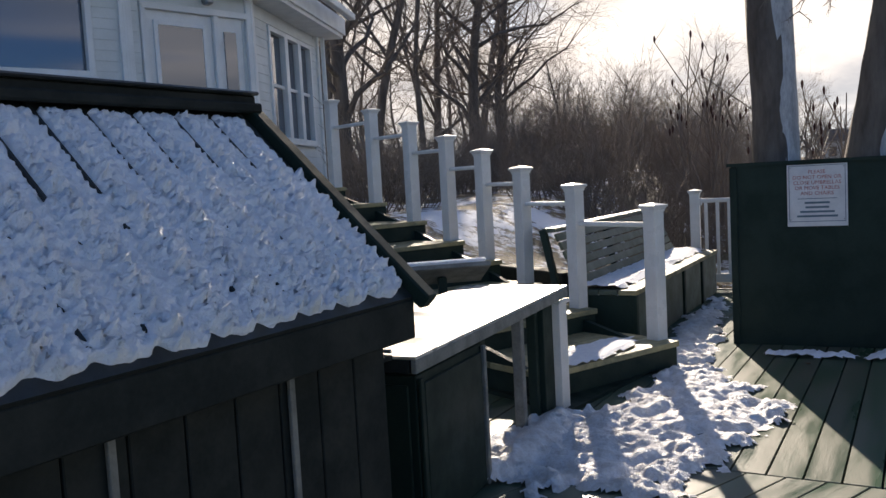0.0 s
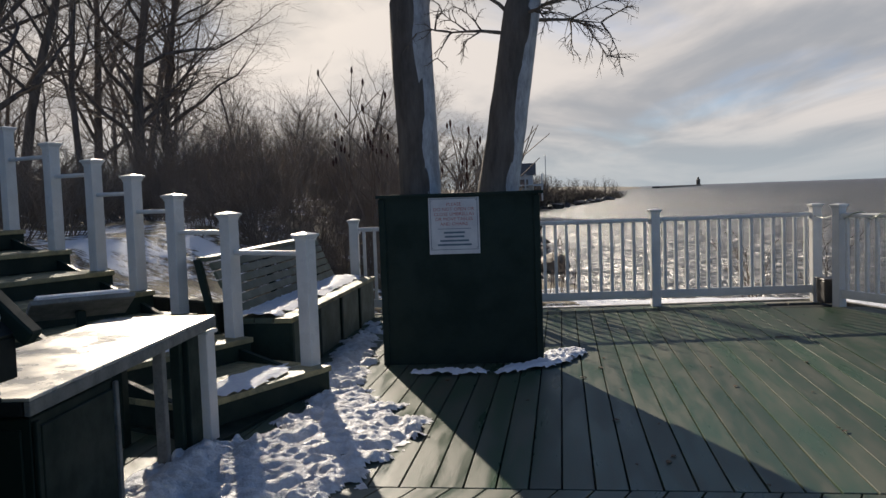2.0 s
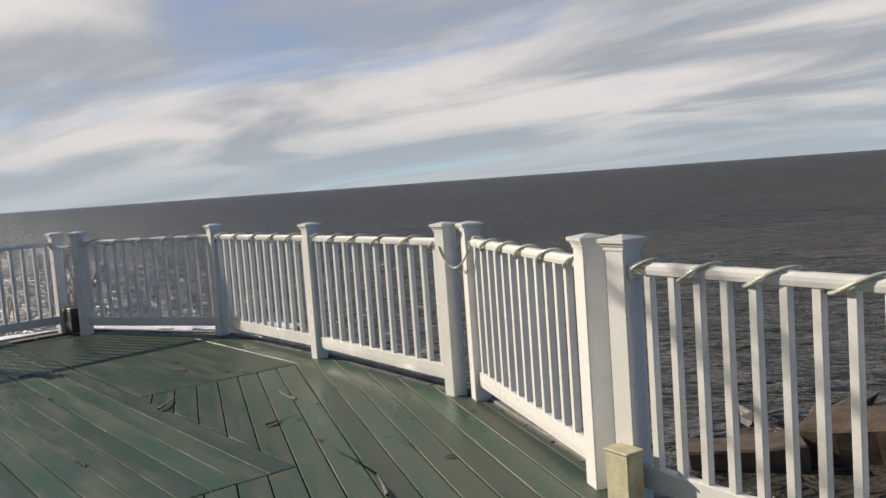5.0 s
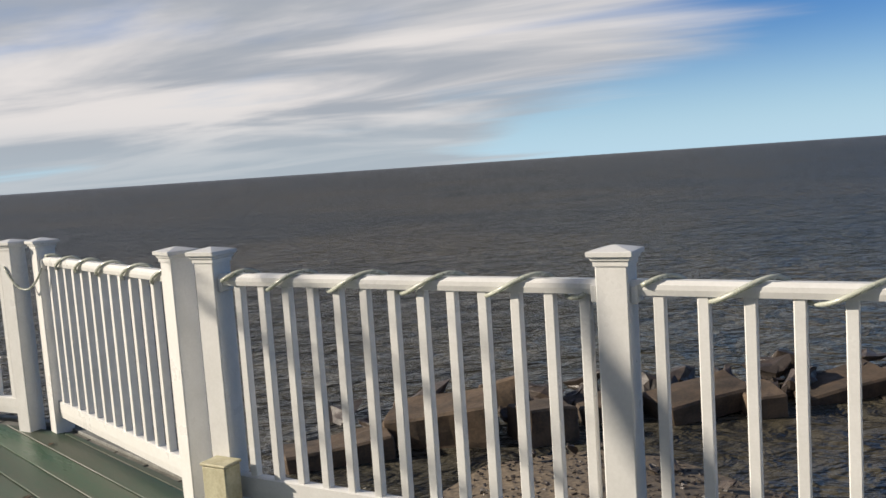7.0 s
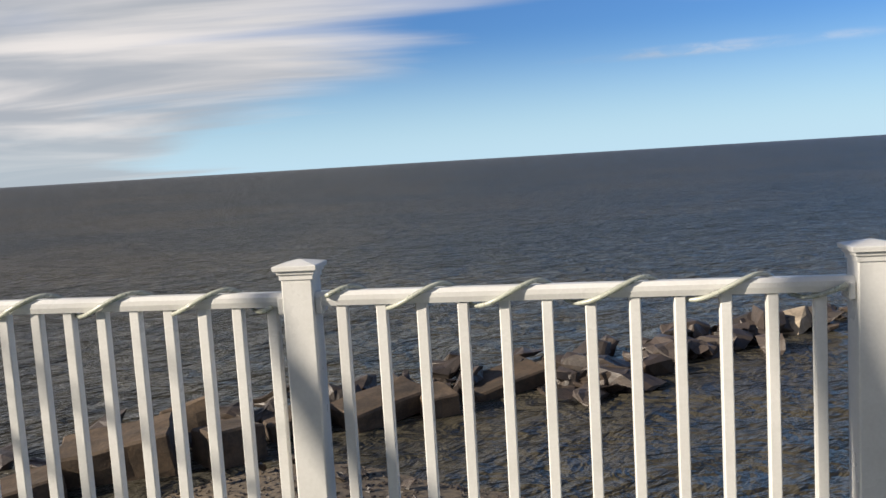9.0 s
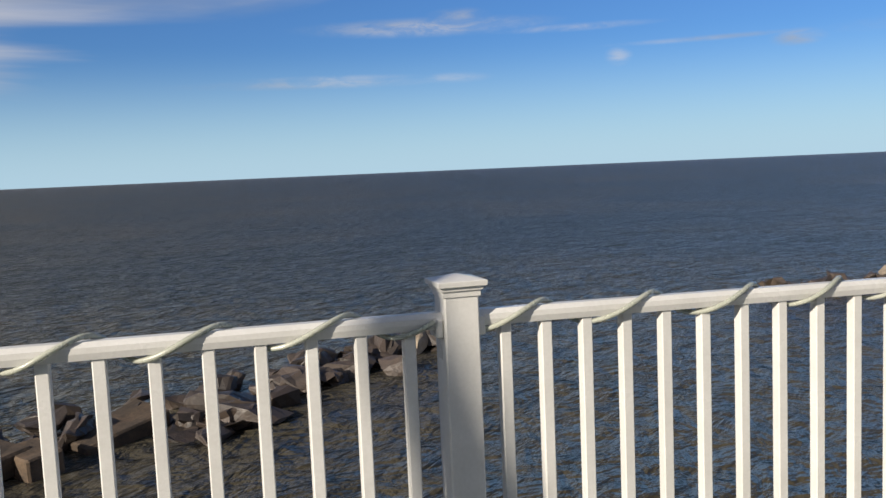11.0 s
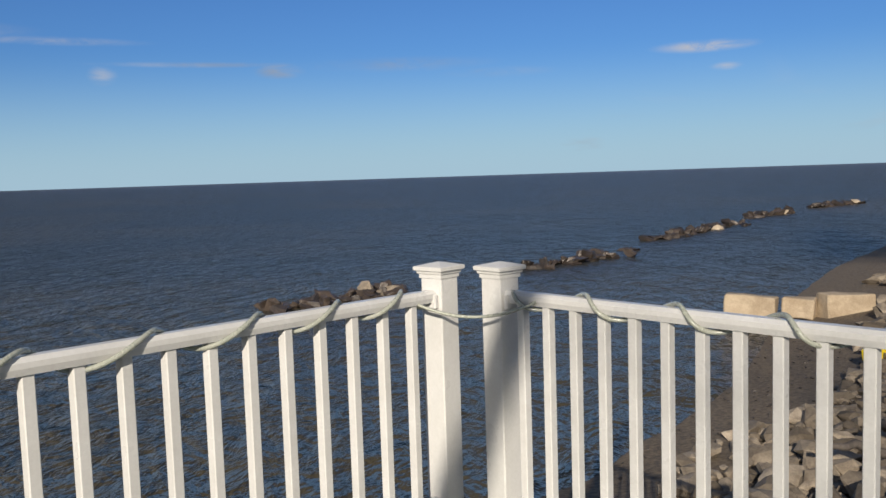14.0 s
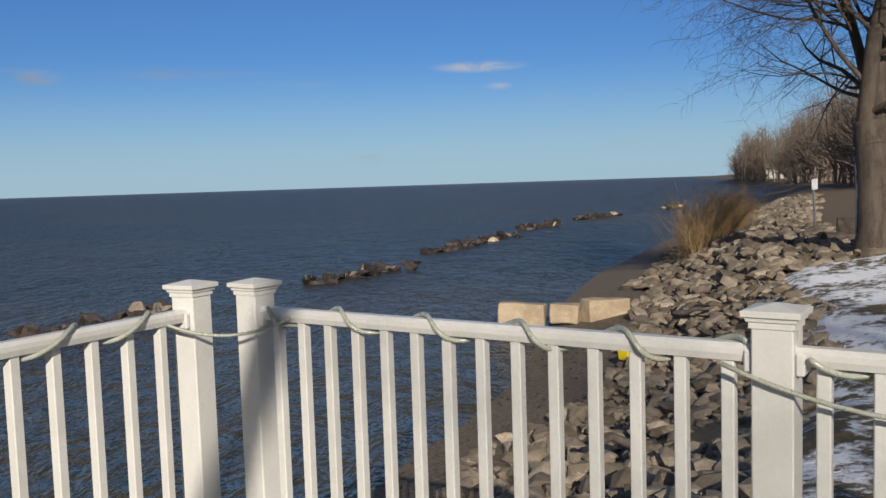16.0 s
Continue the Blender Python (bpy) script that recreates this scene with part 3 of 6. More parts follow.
def railing(a, b2, rope=0, hand=-1, count=12, first=0.108, last=0.108, skew=0.0, label="white vinyl railing panel with square balusters"):
    pa, pb = Vector(FENCE[a]), Vector(FENCE[b2])
    za, zb = CAP[a], CAP[b2]
    turn = heading(pa, pb)
    span = (pb - pa).length
    gap = span - POST
    mid = (pa + pb) / 2
    panel = thing("railing_panel", label, "railing", "panels of the deck railing", m=pose(mid.x, mid.y, 0, 0, 0, turn))
    slope = math.atan2(zb - za, span)
    top = (za + zb) / 2 - 0.124
    low = 0.125 + (za + zb) / 2 - 1.06
    tilt = Matrix.Rotation(-slope, 4, "Y")
    part("top_rail", rail_bar(gap, 0.056, 0.044, Matrix.Translation((0, 0, top)) @ tilt), VINYL, panel)
    part("bottom_rail", rail_bar(gap, 0.046, 0.090, Matrix.Translation((0, 0, low)) @ tilt, 0.004), VINYL, panel)
    for end in (-1, 1):
        bm = box((0.02, 0.072, 0.055), Matrix.Translation((end * (gap / 2 - 0.011), 0, top - 0.018 + end * math.sin(slope) * gap / 2)), 0.004)
        part("bracket", bm, VINYL, panel)
    for i in range(count):
        f = i / (count - 1)
        x = -span / 2 + first + (span - first - last) * (f - skew * f * (1 - f))
        s = x * math.tan(slope)
        link("baluster", BALUSTER_MESH, panel, Matrix.Translation((x, 0, low + 0.04 + s)) @ Matrix.Diagonal((1, 1, top - low - 0.06, 1)))
    if rope:
        wound = []
        phase = random.uniform(0, 6.28)
        for i in range(rope * 28 + 1):
            f = i / (rope * 28)
            g = hand * 2 * math.pi * rope * f + phase + 0.5 * math.sin(5 * f + phase)
            x = (f - 0.5) * (gap - 0.06) + 0.02 * math.sin(g)
            wound.append((x, 0.040 * math.cos(g), top + x * math.tan(slope) + 0.036 * math.sin(g) - 0.002))
        cord = link("rope_light", raw("rope_light", *tube(wound, 0.0078, 6), TUBE, True), None, pose(mid.x, mid.y, 0, 0, 0, turn))
        tagged(cord, "pale plastic rope light wound round the railing's top rail", "rope light", "rope lights on the railing")


COUNTS = {"N": 12, "M": 14, "A": 14, "C": 13, "D": 13, "E": 12, "F2": 13, "G2": 13, "H": 12, "I": 12, "K": 14, "L": 14}
SPACING = {"G2": (0.130, 0.097, 0.0), "H": (0.127, 0.140, 0.03), "I": (0.136, 0.163, 0.10), "K": (0.114, 0.114, 0.0)}
for a, b2 in (("N", "M"), ("M", "A"), ("A", "B")):
    railing(a, b2, count=COUNTS[a])
for a, b2, turns in (("C", "D", 5), ("D", "E", 5), ("E", "F", 5), ("F2", "G1", 5), ("G2", "H", 5), ("H", "I", 5), ("I", "J", 5), ("K", "L", 5), ("L", "P", 4)):
    railing(a, b2, turns, 1 if a in "KL" else -1, COUNTS[a], *SPACING.get(a, (0.108, 0.108, 0.0)))
for k, other in (("N", "A"), ("M", "A"), ("A", "B"), ("B", "A"), ("C", "D"), ("D", "E"), ("E", "F"), ("F", "E"), ("F2", "G1"), ("G1", "F2"), ("G2", "H"), ("H", "I"), ("I", "J"), ("J", "I"), ("K", "L"), ("L", "K"), ("P", "L")):
    fence_post(FENCE[k], CAP[k], heading(FENCE[k], FENCE[other]), CAP[k] - 1.09)


def cord_between(a, b2, sag, radius=0.006):
    a, b2 = Vector(a), Vector(b2)
    pts = [a.lerp(b2, i / 12) - Vector((0, 0, sag * 4 * (i / 12) * (1 - i / 12))) for i in range(13)]
    ob = link("rope_light", raw("rope_light", *tube(pts, radius, 6), TUBE, True))
    return tagged(ob, "loose pale rope light slung between two posts", "rope light", "rope lights on the railing")


cord_between((0.93, -3.62, 0.86), (0.50, -3.55, 0.87), 0.05)
cord_between((5.17, 1.80, 0.92), (5.02, 1.55, 0.91), 0.12)
cord_between((-0.55, -2.50, 0.86), (-1.10, -2.02, 0.80), 0.06)
cord_between((7.26, 7.03, 0.93), (7.12, 6.62, 0.95), 0.03)


# ---- planter box with its two trunks and sign ----
FL, FR, BR, BL = (2.094, 6.169), (3.175, 5.635), (3.32, 6.80), (2.50, 7.05)
planter = thing("tree_box", "tall dark green wooden box round two tree trunks", "planter")
part("wall", prism([FL, FR, BR, BL], 0.0, 1.285), DARK_GREEN, planter)
cx, cy = 2.77, 6.41
lid = [(cx + (x - cx) * 1.055, cy + (y - cy) * 1.055) for x, y in (FL, FR, BR, BL)]
part("lid", prism(lid, 1.285, 1.310), DARK_GREEN, planter, "dark green lid with a thin overhang")
front = Vector((FR[0] - FL[0], FR[1] - FL[1], 0)).normalized()
for f in (0.012, 0.988):
    m = Matrix.Translation((FL[0] + (FR[0] - FL[0]) * f, FL[1] + (FR[1] - FL[1]) * f, 0.64)) @ Matrix.Rotation(math.atan2(front.y, front.x), 4, "Z")
    part("corner_board", box((0.05, 0.03, 1.28), m, 0.004), DARK_GREEN, planter)


# trunks that rise through the box
def trunk_part(path, radii, parent, name="trunk", mat=None, label="", sides=14, rough=0.012, seed=0):
    fine, fr = [], []
    for i in range(len(path) - 1):
        a, b2 = Vector(path[i]), Vector(path[i + 1])
        steps = max(2, int((b2 - a).length / 0.12))
        for k in range(steps):
            fine.append(a.lerp(b2, k / steps)), fr.append(radii[i] + (radii[i + 1] - radii[i]) * k / steps)
    fine.append(Vector(path[-1])), fr.append(radii[-1])
    verts, faces = tube(fine, fr, sides)
    out = []
    for i, v in enumerate(verts):
        c = fine[i // sides]
        ridge = noise.noise((i % sides * 0.9 + seed, v.z * 0.8, seed)) * 2 + noise.noise((i % sides * 1.9 + seed, v.z * 4, 7))
        out.append(v + (v - c).normalized() * rough * ridge)
    return link(name, raw(name, out, faces, mat or BARK, True), parent, None, label)


def snow_strip(path, radii, parent, mid, half, seed):
    """Wind-packed snow on one side of a trunk; mid: the way it faces, in degrees."""
    verts, faces, cols = [], [], 9
    n_rows = 60
    for i in range(n_rows):
        f = i / (n_rows - 1) * (len(path) - 1)
        k = min(int(f), len(path) - 2)
        c = Vector(path[k]).lerp(Vector(path[k + 1]), f - k)
        r = radii[k] + (radii[k + 1] - radii[k]) * (f - k)
        wob = noise.noise((c.z * 2.2, seed, 0)) * 16 + noise.noise((c.z * 9, seed, 3)) * 8
        for j in range(cols):
            e = abs(j / (cols - 1) * 2 - 1)
            g = radians(mid + (j / (cols - 1) * 2 - 1) * half + wob * e)
            grow = r + 0.014 * (1 - e ** 4) - 0.004 + 0.006 * noise.noise((c.z * 12, j * 1.3, seed))
            verts.append((c.x + math.cos(g) * grow, c.y + math.sin(g) * grow, c.z))
        if i:
            o = (i - 1) * cols
            faces += [(o + j, o + j + 1, o + cols + j + 1, o + cols + j) for j in range(cols - 1)]
    return link("snow_strip", raw("snow_strip", verts, faces, DUSTED, True), parent, None, "thin snow packed on the lake side")


def twig_fan(start, aim, length, count, seed, spread=0.7, r=0.011, droop=0.0, depth=3):
    """verts and faces of a forking limb."""
    rnd = random.Random(seed)
    verts, faces = [], []

    def limb(p, d, ln, r, level):
        pts, rs = [p], [r]
        d = d.normalized()
        for k in range(5):
            d = (d + Vector((rnd.uniform(-1, 1), rnd.uniform(-1, 1), rnd.uniform(-1, 1) - droop)) * 0.22).normalized()
            p = p + d * ln / 5
            pts.append(p), rs.append(r * (1 - 0.16 * (k + 1)))
            if level < depth and k > 0:
                for _ in range(count if level else count + 1):
                    if rnd.random() < 0.62:
                        side = (d + Vector((rnd.uniform(-1, 1), rnd.uniform(-1, 1), rnd.uniform(-0.8, 1) - droop)) * spread).normalized()
                        limb(p, side, ln * rnd.uniform(0.35, 0.6), r * 0.55, level + 1)
        v, f = tube(pts, rs, 5 if level == 0 else 3, False)
        o = len(verts)
        verts.extend(v), faces.extend(tuple(i + o for i in q) for q in f)

    limb(Vector(start), Vector(aim), length, r, 0)
    return verts, faces


# Above 2.8 m, unseen: bent and thinned to shadow the railing posts.
path_a, radii_a = [(2.51, 6.39, 0.02), (2.505, 6.39, 1.30), (2.475, 6.41, 2.80), (2.60, 6.42, 3.3), (2.80, 6.42, 3.9), (3.0, 6.4, 5.2)], [0.19, 0.165, 0.155, 0.125, 0.09, 0.05]
path_b, radii_b = [(3.00, 6.22, 0.02), (3.085, 6.16, 1.30), (3.29, 6.05, 2.72), (3.42, 6.0, 3.2), (3.58, 5.95, 3.6), (4.1, 5.8, 6.2)], [0.19, 0.160, 0.138, 0.065, 0.035, 0.02]
tree_a = thing("tree", "grey tree trunk rising straight out of the green box", "tree", "trunks in the green box")
trunk_part(path_a, radii_a, tree_a, seed=3)
snow_strip(path_a, radii_a, tree_a, -48, 50, 3)
# added limb out of view, placed to shade one railing post
trunk_part([(2.47, 6.41, 2.85), (2.28, 6.43, 3.5), (1.85, 6.45, 4.7), (1.3, 6.5, 6.2)], [0.11, 0.10, 0.08, 0.05], tree_a, "limb", seed=5)
tree_b = thing("tree", "leaning grey tree trunk with low bare twigs in the green box", "tree", "trunks in the green box")
trunk_part(path_b, radii_b, tree_b, seed=9)
snow_strip(path_b, radii_b, tree_b, -46, 50, 9)
for i, (start, aim, ln) in enumerate((((3.22, 6.08, 2.55), (-1, -0.1, 0.35), 0.62), ((3.30, 6.05, 2.66), (1, -0.35, 0.1), 0.62), ((3.30, 6.04, 2.74), (1, -0.2, 0.30), 0.72), ((3.28, 6.04, 2.70), (0.3, -1, 0.1), 0.45), ((3.20, 6.1, 2.72), (-1, 0, 0.7), 0.5), ((3.34, 6.02, 2.95), (0.9, -0.4, 0.6), 0.9))):
    link("limb", raw("limb", *twig_fan(start, aim, ln, 2, 40 + i, 0.9, 0.019, 0.2 if i == 0 else 0.1), TWIG), tree_b)

# the notice on the box
mid = Vector((FL[0], FL[1], 0)).lerp(Vector((FR[0], FR[1], 0)), 0.47)
sign = thing("notice_sign", "white notice plate with faded red and dark lettering on the box", "sign", m=Matrix.Translation((mid.x, mid.y, 1.075)) @ Matrix.Rotation(math.atan2(front.y, front.x), 4, "Z"))
part("plate", box((0.385, 0.006, 0.43), Matrix.Translation((0, -0.010, -0.0125)), 0.002), SIGN_WHITE, sign)
for z, w in ((0.193, 0.36), (-0.193, 0.36)):
    part("border", box((w, 0.003, 0.004), Matrix.Translation((0, -0.0145, z))), SIGN_DARK, sign)
for x in (-0.178, 0.178):
    part("border", box((0.004, 0.003, 0.386), Matrix.Translation((x, -0.0145, 0))), SIGN_DARK, sign)
part("rule", box((0.25, 0.003, 0.004), Matrix.Translation((0, -0.0145, -0.035))), SIGN_DARK, sign)


def lettering(text, size, at, mat, parent):
    curve = bpy.data.curves.new("lettering", "FONT")
    curve.body, curve.size, curve.align_x, curve.extrude = text, size, "CENTER", 0.0008
    curve.resolution_u = 2
    tmp = bpy.data.objects.new("tmp", curve)
    me = bpy.data.meshes.new_from_object(tmp)
    bpy.data.objects.remove(tmp)
    me.materials.clear(), me.materials.append(mat)
    return link("lettering", me, parent, Matrix.Translation(at) @ Matrix.Rotation(radians(90), 4, "X"))


for i, text in enumerate(("PLEASE", "DO NOT OPEN OR", "CLOSE UMBRELLAS", "OR MOVE TABLES", "AND CHAIRS")):
    lettering(text, 0.036, (0, -0.0145, 0.138 - i * 0.037), SIGN_RED, sign)
for i, w in enumerate((0.16, 0.15, 0.22, 0.26)):
    part("printed_line", box((w, 0.003, 0.014), Matrix.Translation((0, -0.0145, -0.064 - i * 0.031))), SIGN_DARK, sign)
for x, z in ((-0.17, 0.18), (0.17, 0.18), (-0.17, -0.18), (0.17, -0.18)):
    part("screw", box((0.008, 0.004, 0.008), Matrix.Translation((x, -0.015, z)), 0.002), GREY_METAL, sign)

# ---- stairs with their posts ----
STAIR = [(1.384, 5.603, 1.084), (0.959, 6.167, 1.235), (0.624, 6.61, 1.382), (0.349, 6.975, 1.544), (0.066, 7.351, 1.689), (-0.255, 7.776, 1.855), (-0.632, 8.276, 2.027), (-1.077, 8.866, 2.192)]
DS = Vector((-0.602, 0.798, 0))
WS = Vector((-0.70, -0.71, 0)).normalized()
stairs = thing("stairs", "worn green wooden stairs climbing beside the white posts", "stairs")
for i, (x, y, top) in enumerate(STAIR):
    z = top - 0.905
    nxt = STAIR[i + 1] if i < 7 else (x - 0.6, y + 0.8, top)
    run = Vector((nxt[0] - x, nxt[1] - y, 0)).length + 0.03
    width = 1.22
    base = Vector((x, y, 0)) + DS * (run / 2 - 0.07) + WS * (width / 2 - 0.03)
    turn = math.atan2(DS.y, DS.x)
    m = Matrix.Translation((base.x, base.y, 0)) @ Matrix.Rotation(turn, 4, "Z")
    boards = 3
    for k in range(boards):
        bx = -run / 2 + run * (k + 0.5) / boards
        part("tread_board", box((run / boards - 0.008, width, 0.036), m @ Matrix.Translation((bx, 0, z - 0.018)), 0.003), TREAD_WOOD, stairs)
    part("riser", box((0.022, width - 0.02, 0.125), m @ Matrix.Translation((-run / 2 + 0.03, 0, z - 0.036 - 0.0625)), 0.002), DARK_GREEN, stairs)
    fence_post((x, y), top, math.degrees(turn), max(0.0, z - 0.19) if i else 0.02, "white posts beside the stairs", "slim white stair post with a flat cap")
    if i < 7:
        a, b2 = Vector((x, y, nxt[2] - 0.155 - 0.14)), Vector((nxt[0], nxt[1], nxt[2] - 0.155 - 0.14))
        mid = (a + b2) / 2
        rail = link("stair_rail", mesh_of(rail_bar((b2 - a).length - POST, 0.04, 0.032, Matrix()), "stair_rail", VINYL), None, Matrix.Translation(mid) @ Matrix.Rotation(math.atan2(b2.y - a.y, b2.x - a.x), 4, "Z"))
        tagged(rail, "short white level rail between two stair posts", "rail", "rails between the stair posts")
part("stringer", prism([(0.63, 4.56), (1.33, 5.47), (-0.9, 8.5), (-1.7, 7.7)], -0.1, 0.02), DARK_GREEN, stairs)
bm = bmesh.new()
for side in (0.06, 1.14):
    pts = [Vector(p[:2]).to_3d() + WS * side for p in STAIR]
    for i in range(7):
        a, b2 = pts[i], pts[i + 1]
        za, zb = STAIR[i][2] - 0.905, STAIR[i + 1][2] - 0.905
        bm = bmesh.new()
        loop = [bm.verts.new((a.x, a.y, za - 0.30)), bm.verts.new((b2.x, b2.y, zb - 0.30)), bm.verts.new((b2.x, b2.y, zb - 0.04)), bm.verts.new((a.x, a.y, za - 0.04))]
        bm.faces.new(loop)
        off = WS * 0.04
        loop2 = [bm.verts.new(v.co + off) for v in loop]
        bm.faces.new(loop2[::-1])
        for k in range(4):
            bm.faces.new((loop[k], loop2[k], loop2[(k + 1) % 4], loop[(k + 1) % 4]))
        part("side_stringer", bm, DARK_GREEN, stairs)
post = thing("newel_post", "short white post with a flat top beside the stairs", "post", m=pose(0.60, 4.66, 0.0, 0, 0, 53))
part("shaft", box((0.085, 0.085, 0.60), Matrix.Translation((0, 0, 0.30)), 0.004), VINYL, post)
part("cap", box((0.115, 0.115, 0.022), Matrix.Translation((0, 0, 0.611)), 0.006), VINYL, post)

# ---- bench ----
B0, B1 = Vector((1.36, 6.05, 0)), Vector((2.80, 8.70, 0))
DB = (B1 - B0).normalized()
NB = Vector((-DB.y, DB.x, 0))
bench_m = Matrix.Translation(B0) @ Matrix.Rotation(math.atan2(DB.y, DB.x), 4, "Z")
bench_len = (B1 - B0).length
bench = thing("bench", "long built-in green slatted bench with snow on its seat", "bench", m=bench_m)
for k in range(3):
    part("seat_board", box((bench_len, 0.135, 0.036), Matrix.Translation((bench_len / 2, 0.07 + k * 0.145, 0.425)), 0.004), TREAD_WOOD if k == 0 else BENCH_GREEN, bench)
for k in range(6):
    y, z = 0.46 + k * 0.030, 0.50 + k * 0.066
    part("back_slat", box((bench_len - 0.1, 0.024, 0.060), Matrix.Translation((bench_len / 2, y, z)) @ Matrix.Rotation(radians(-22), 4, "X"), 0.003), BENCH_GREEN, bench)
part("back_cap", box((bench_len - 0.08, 0.11, 0.03), Matrix.Translation((bench_len / 2, 0.665, 0.885)), 0.004), BENCH_GREEN, bench)
for x in (0.04, bench_len / 2, bench_len - 0.04):
    part("back_frame", box((0.05, 0.05, 0.90), Matrix.Translation((x, 0.62, 0.45)) @ Matrix.Rotation(radians(-12), 4, "X"), 0.004), DARK_GREEN, bench)
for k in range(4):
    w = bench_len / 4
    part("front_panel", box((w - 0.03, 0.02, 0.40), Matrix.Translation((w * (k + 0.5), 0.03, 0.205)), 0.003), BENCH_GREEN, bench)
    part("batten", box((0.05, 0.03, 0.405), Matrix.Translation((w * k + 0.03, 0.02, 0.2025)), 0.003), DARK_GREEN, bench)
part("end_panel", box((0.02, 0.44, 0.40), Matrix.Translation((0.02, 0.25, 0.205)), 0.003), DARK_GREEN, bench)
planter_wall = thing("timber_edging", "low dark timber edging beside the snow slope", "edging")
part("timber", box((1.5, 0.16, 0.24), pose(0.62, 7.25, 0.42, 0, 0, 118), 0.01), DARK_WOOD, planter_wall)

stub = thing("wooden_stub", "pale yellow painted timber stub at a post's foot", "timber stub", m=pose(3.60, 0.455, 0, 0, 0, 56))
part("timber", box((0.12, 0.085, 0.235), Matrix.Translation((0, 0, 0.1175)), 0.005), PALE_WOOD, stub)
part("top_plate", box((0.13, 0.095, 0.012), Matrix.Translation((0, 0, 0.241)), 0.004), PALE_WOOD, stub)
utility = thing("outlet_box", "small dark brown outlet box between two railing posts", "outlet box", m=pose(7.24, 6.83, 0, 0, 0, 65))
part("case", box((0.24, 0.16, 0.24), Matrix.Translation((0, 0, 0.13)), 0.008), BROWN_BOX, utility)
part("lid", box((0.25, 0.17, 0.02), Matrix.Translation((0, 0, 0.26)), 0.005), BROWN_BOX, utility)

# ---- bar hut ----
R, Q = Vector((0.5225, 0.8526, 0)), Vector((0.8526, -0.5225, 0))
P0 = Vector((-0.612, 2.72, 0))
ZR, ZE, RUN, LONG = 1.559, 0.987, 0.615, 3.3
hut = thing("bar_hut", "low dark hut with a steep snow-covered metal roof", "hut")


def hut_point(r, q, z):
    p = P0 + R * r + Q * q
    return Vector((p.x, p.y, z))


def quad_slab(corners, thick, name, mat, parent, label=""):
    bm = bmesh.new()
    nrm = (corners[1] - corners[0]).cross(corners[3] - corners[0]).normalized() * thick
    a = [bm.verts.new(c) for c in corners]
    b2 = [bm.verts.new(c - nrm) for c in corners]
    bm.faces.new(a), bm.faces.new(b2[::-1])
    for i in range(4):
        bm.faces.new((a[i], b2[i], b2[(i + 1) % 4], a[(i + 1) % 4]))
    bmesh.ops.recalc_face_normals(bm, faces=bm.faces)
    return part(name, bm, mat, parent, label)


slope_len = math.hypot(RUN, ZR - ZE)
quad_slab([hut_point(-LONG, 0, ZR), hut_point(-LONG, RUN, ZE), hut_point(0, RUN, ZE), hut_point(0, 0, ZR)], 0.03, "roof_panel", ROOF_METAL, hut)
quad_slab([hut_point(0, 0, ZR), hut_point(0, -RUN, ZE), hut_point(-LONG, -RUN, ZE), hut_point(-LONG, 0, ZR)], 0.03, "roof_panel", ROOF_METAL, hut)
turn_r = math.atan2(R.y, R.x)
pitch = math.atan2(ZR - ZE, RUN)


def roof_m(r, s, lift=0.0):
    """On the front slope: r along the ridge, s down the slope, lifted off it."""
    q, z = s * math.cos(pitch), ZR - s * math.sin(pitch)
    up_v = Vector((Q.x * math.sin(pitch), Q.y * math.sin(pitch), math.cos(pitch))) * lift
    p = hut_point(r, q, z) + up_v
    down = Vector((Q.x * math.cos(pitch), Q.y * math.cos(pitch), -math.sin(pitch)))
    nrm = Vector((Q.x * math.sin(pitch), Q.y * math.sin(pitch), math.cos(pitch)))
    return Matrix(((down.x, R.x, nrm.x, p.x), (down.y, R.y, nrm.y, p.y), (down.z, R.z, nrm.z, p.z), (0, 0, 0, 1)))


part("rake_board", box((slope_len + 0.06, 0.05, 0.05), roof_m(0.012, slope_len / 2 + 0.01, 0.012), 0.006), DARK_GREEN, hut, "grey-green rake board")
SEAMS = [-0.045 - 0.140 * k for k in range(23)]
for r in SEAMS:
    part("seam_batten", box((slope_len - 0.05, 0.012, 0.010), roof_m(r, slope_len / 2 - 0.02, 0.007), 0.002), ROOF_METAL, hut)
for q, z, w, h in ((0.0, ZR + 0.030, 0.09, 0.030), (0.0, ZR + 0.050, 0.13, 0.012), (0.050, ZR + 0.004, 0.045, 0.030)):
    p = hut_point(-LONG / 2 + 0.02, q, z)
    part("ridge_cap", box((LONG, w, h), Matrix.Translation(p) @ Matrix.Rotation(turn_r, 4, "Z"), 0.006), DARK_WOOD if h > 0.02 else ROOF_METAL, hut)
part("fascia", box((LONG, 0.03, 0.11), Matrix.Translation(hut_point(-LONG / 2, RUN - 0.02, ZE - 0.065)) @ Matrix.Rotation(turn_r, 4, "Z"), 0.004), DARK_WOOD, hut)
boards = 22
for k in range(boards):
    r = -LONG + (k + 0.5) * LONG / boards
    part("wall_board", box((LONG / boards - 0.006, 0.022, 0.90), Matrix.Translation(hut_point(r, RUN - 0.13, 0.452)) @ Matrix.Rotation(turn_r, 4, "Z"), 0.003), DARK_WOOD, hut)
part("back_wall", box((LONG, 0.03, 0.95), Matrix.Translation(hut_point(-LONG / 2, -RUN + 0.1, 0.475)) @ Matrix.Rotation(turn_r, 4, "Z")), DARK_WOOD, hut)
bm = bmesh.new()
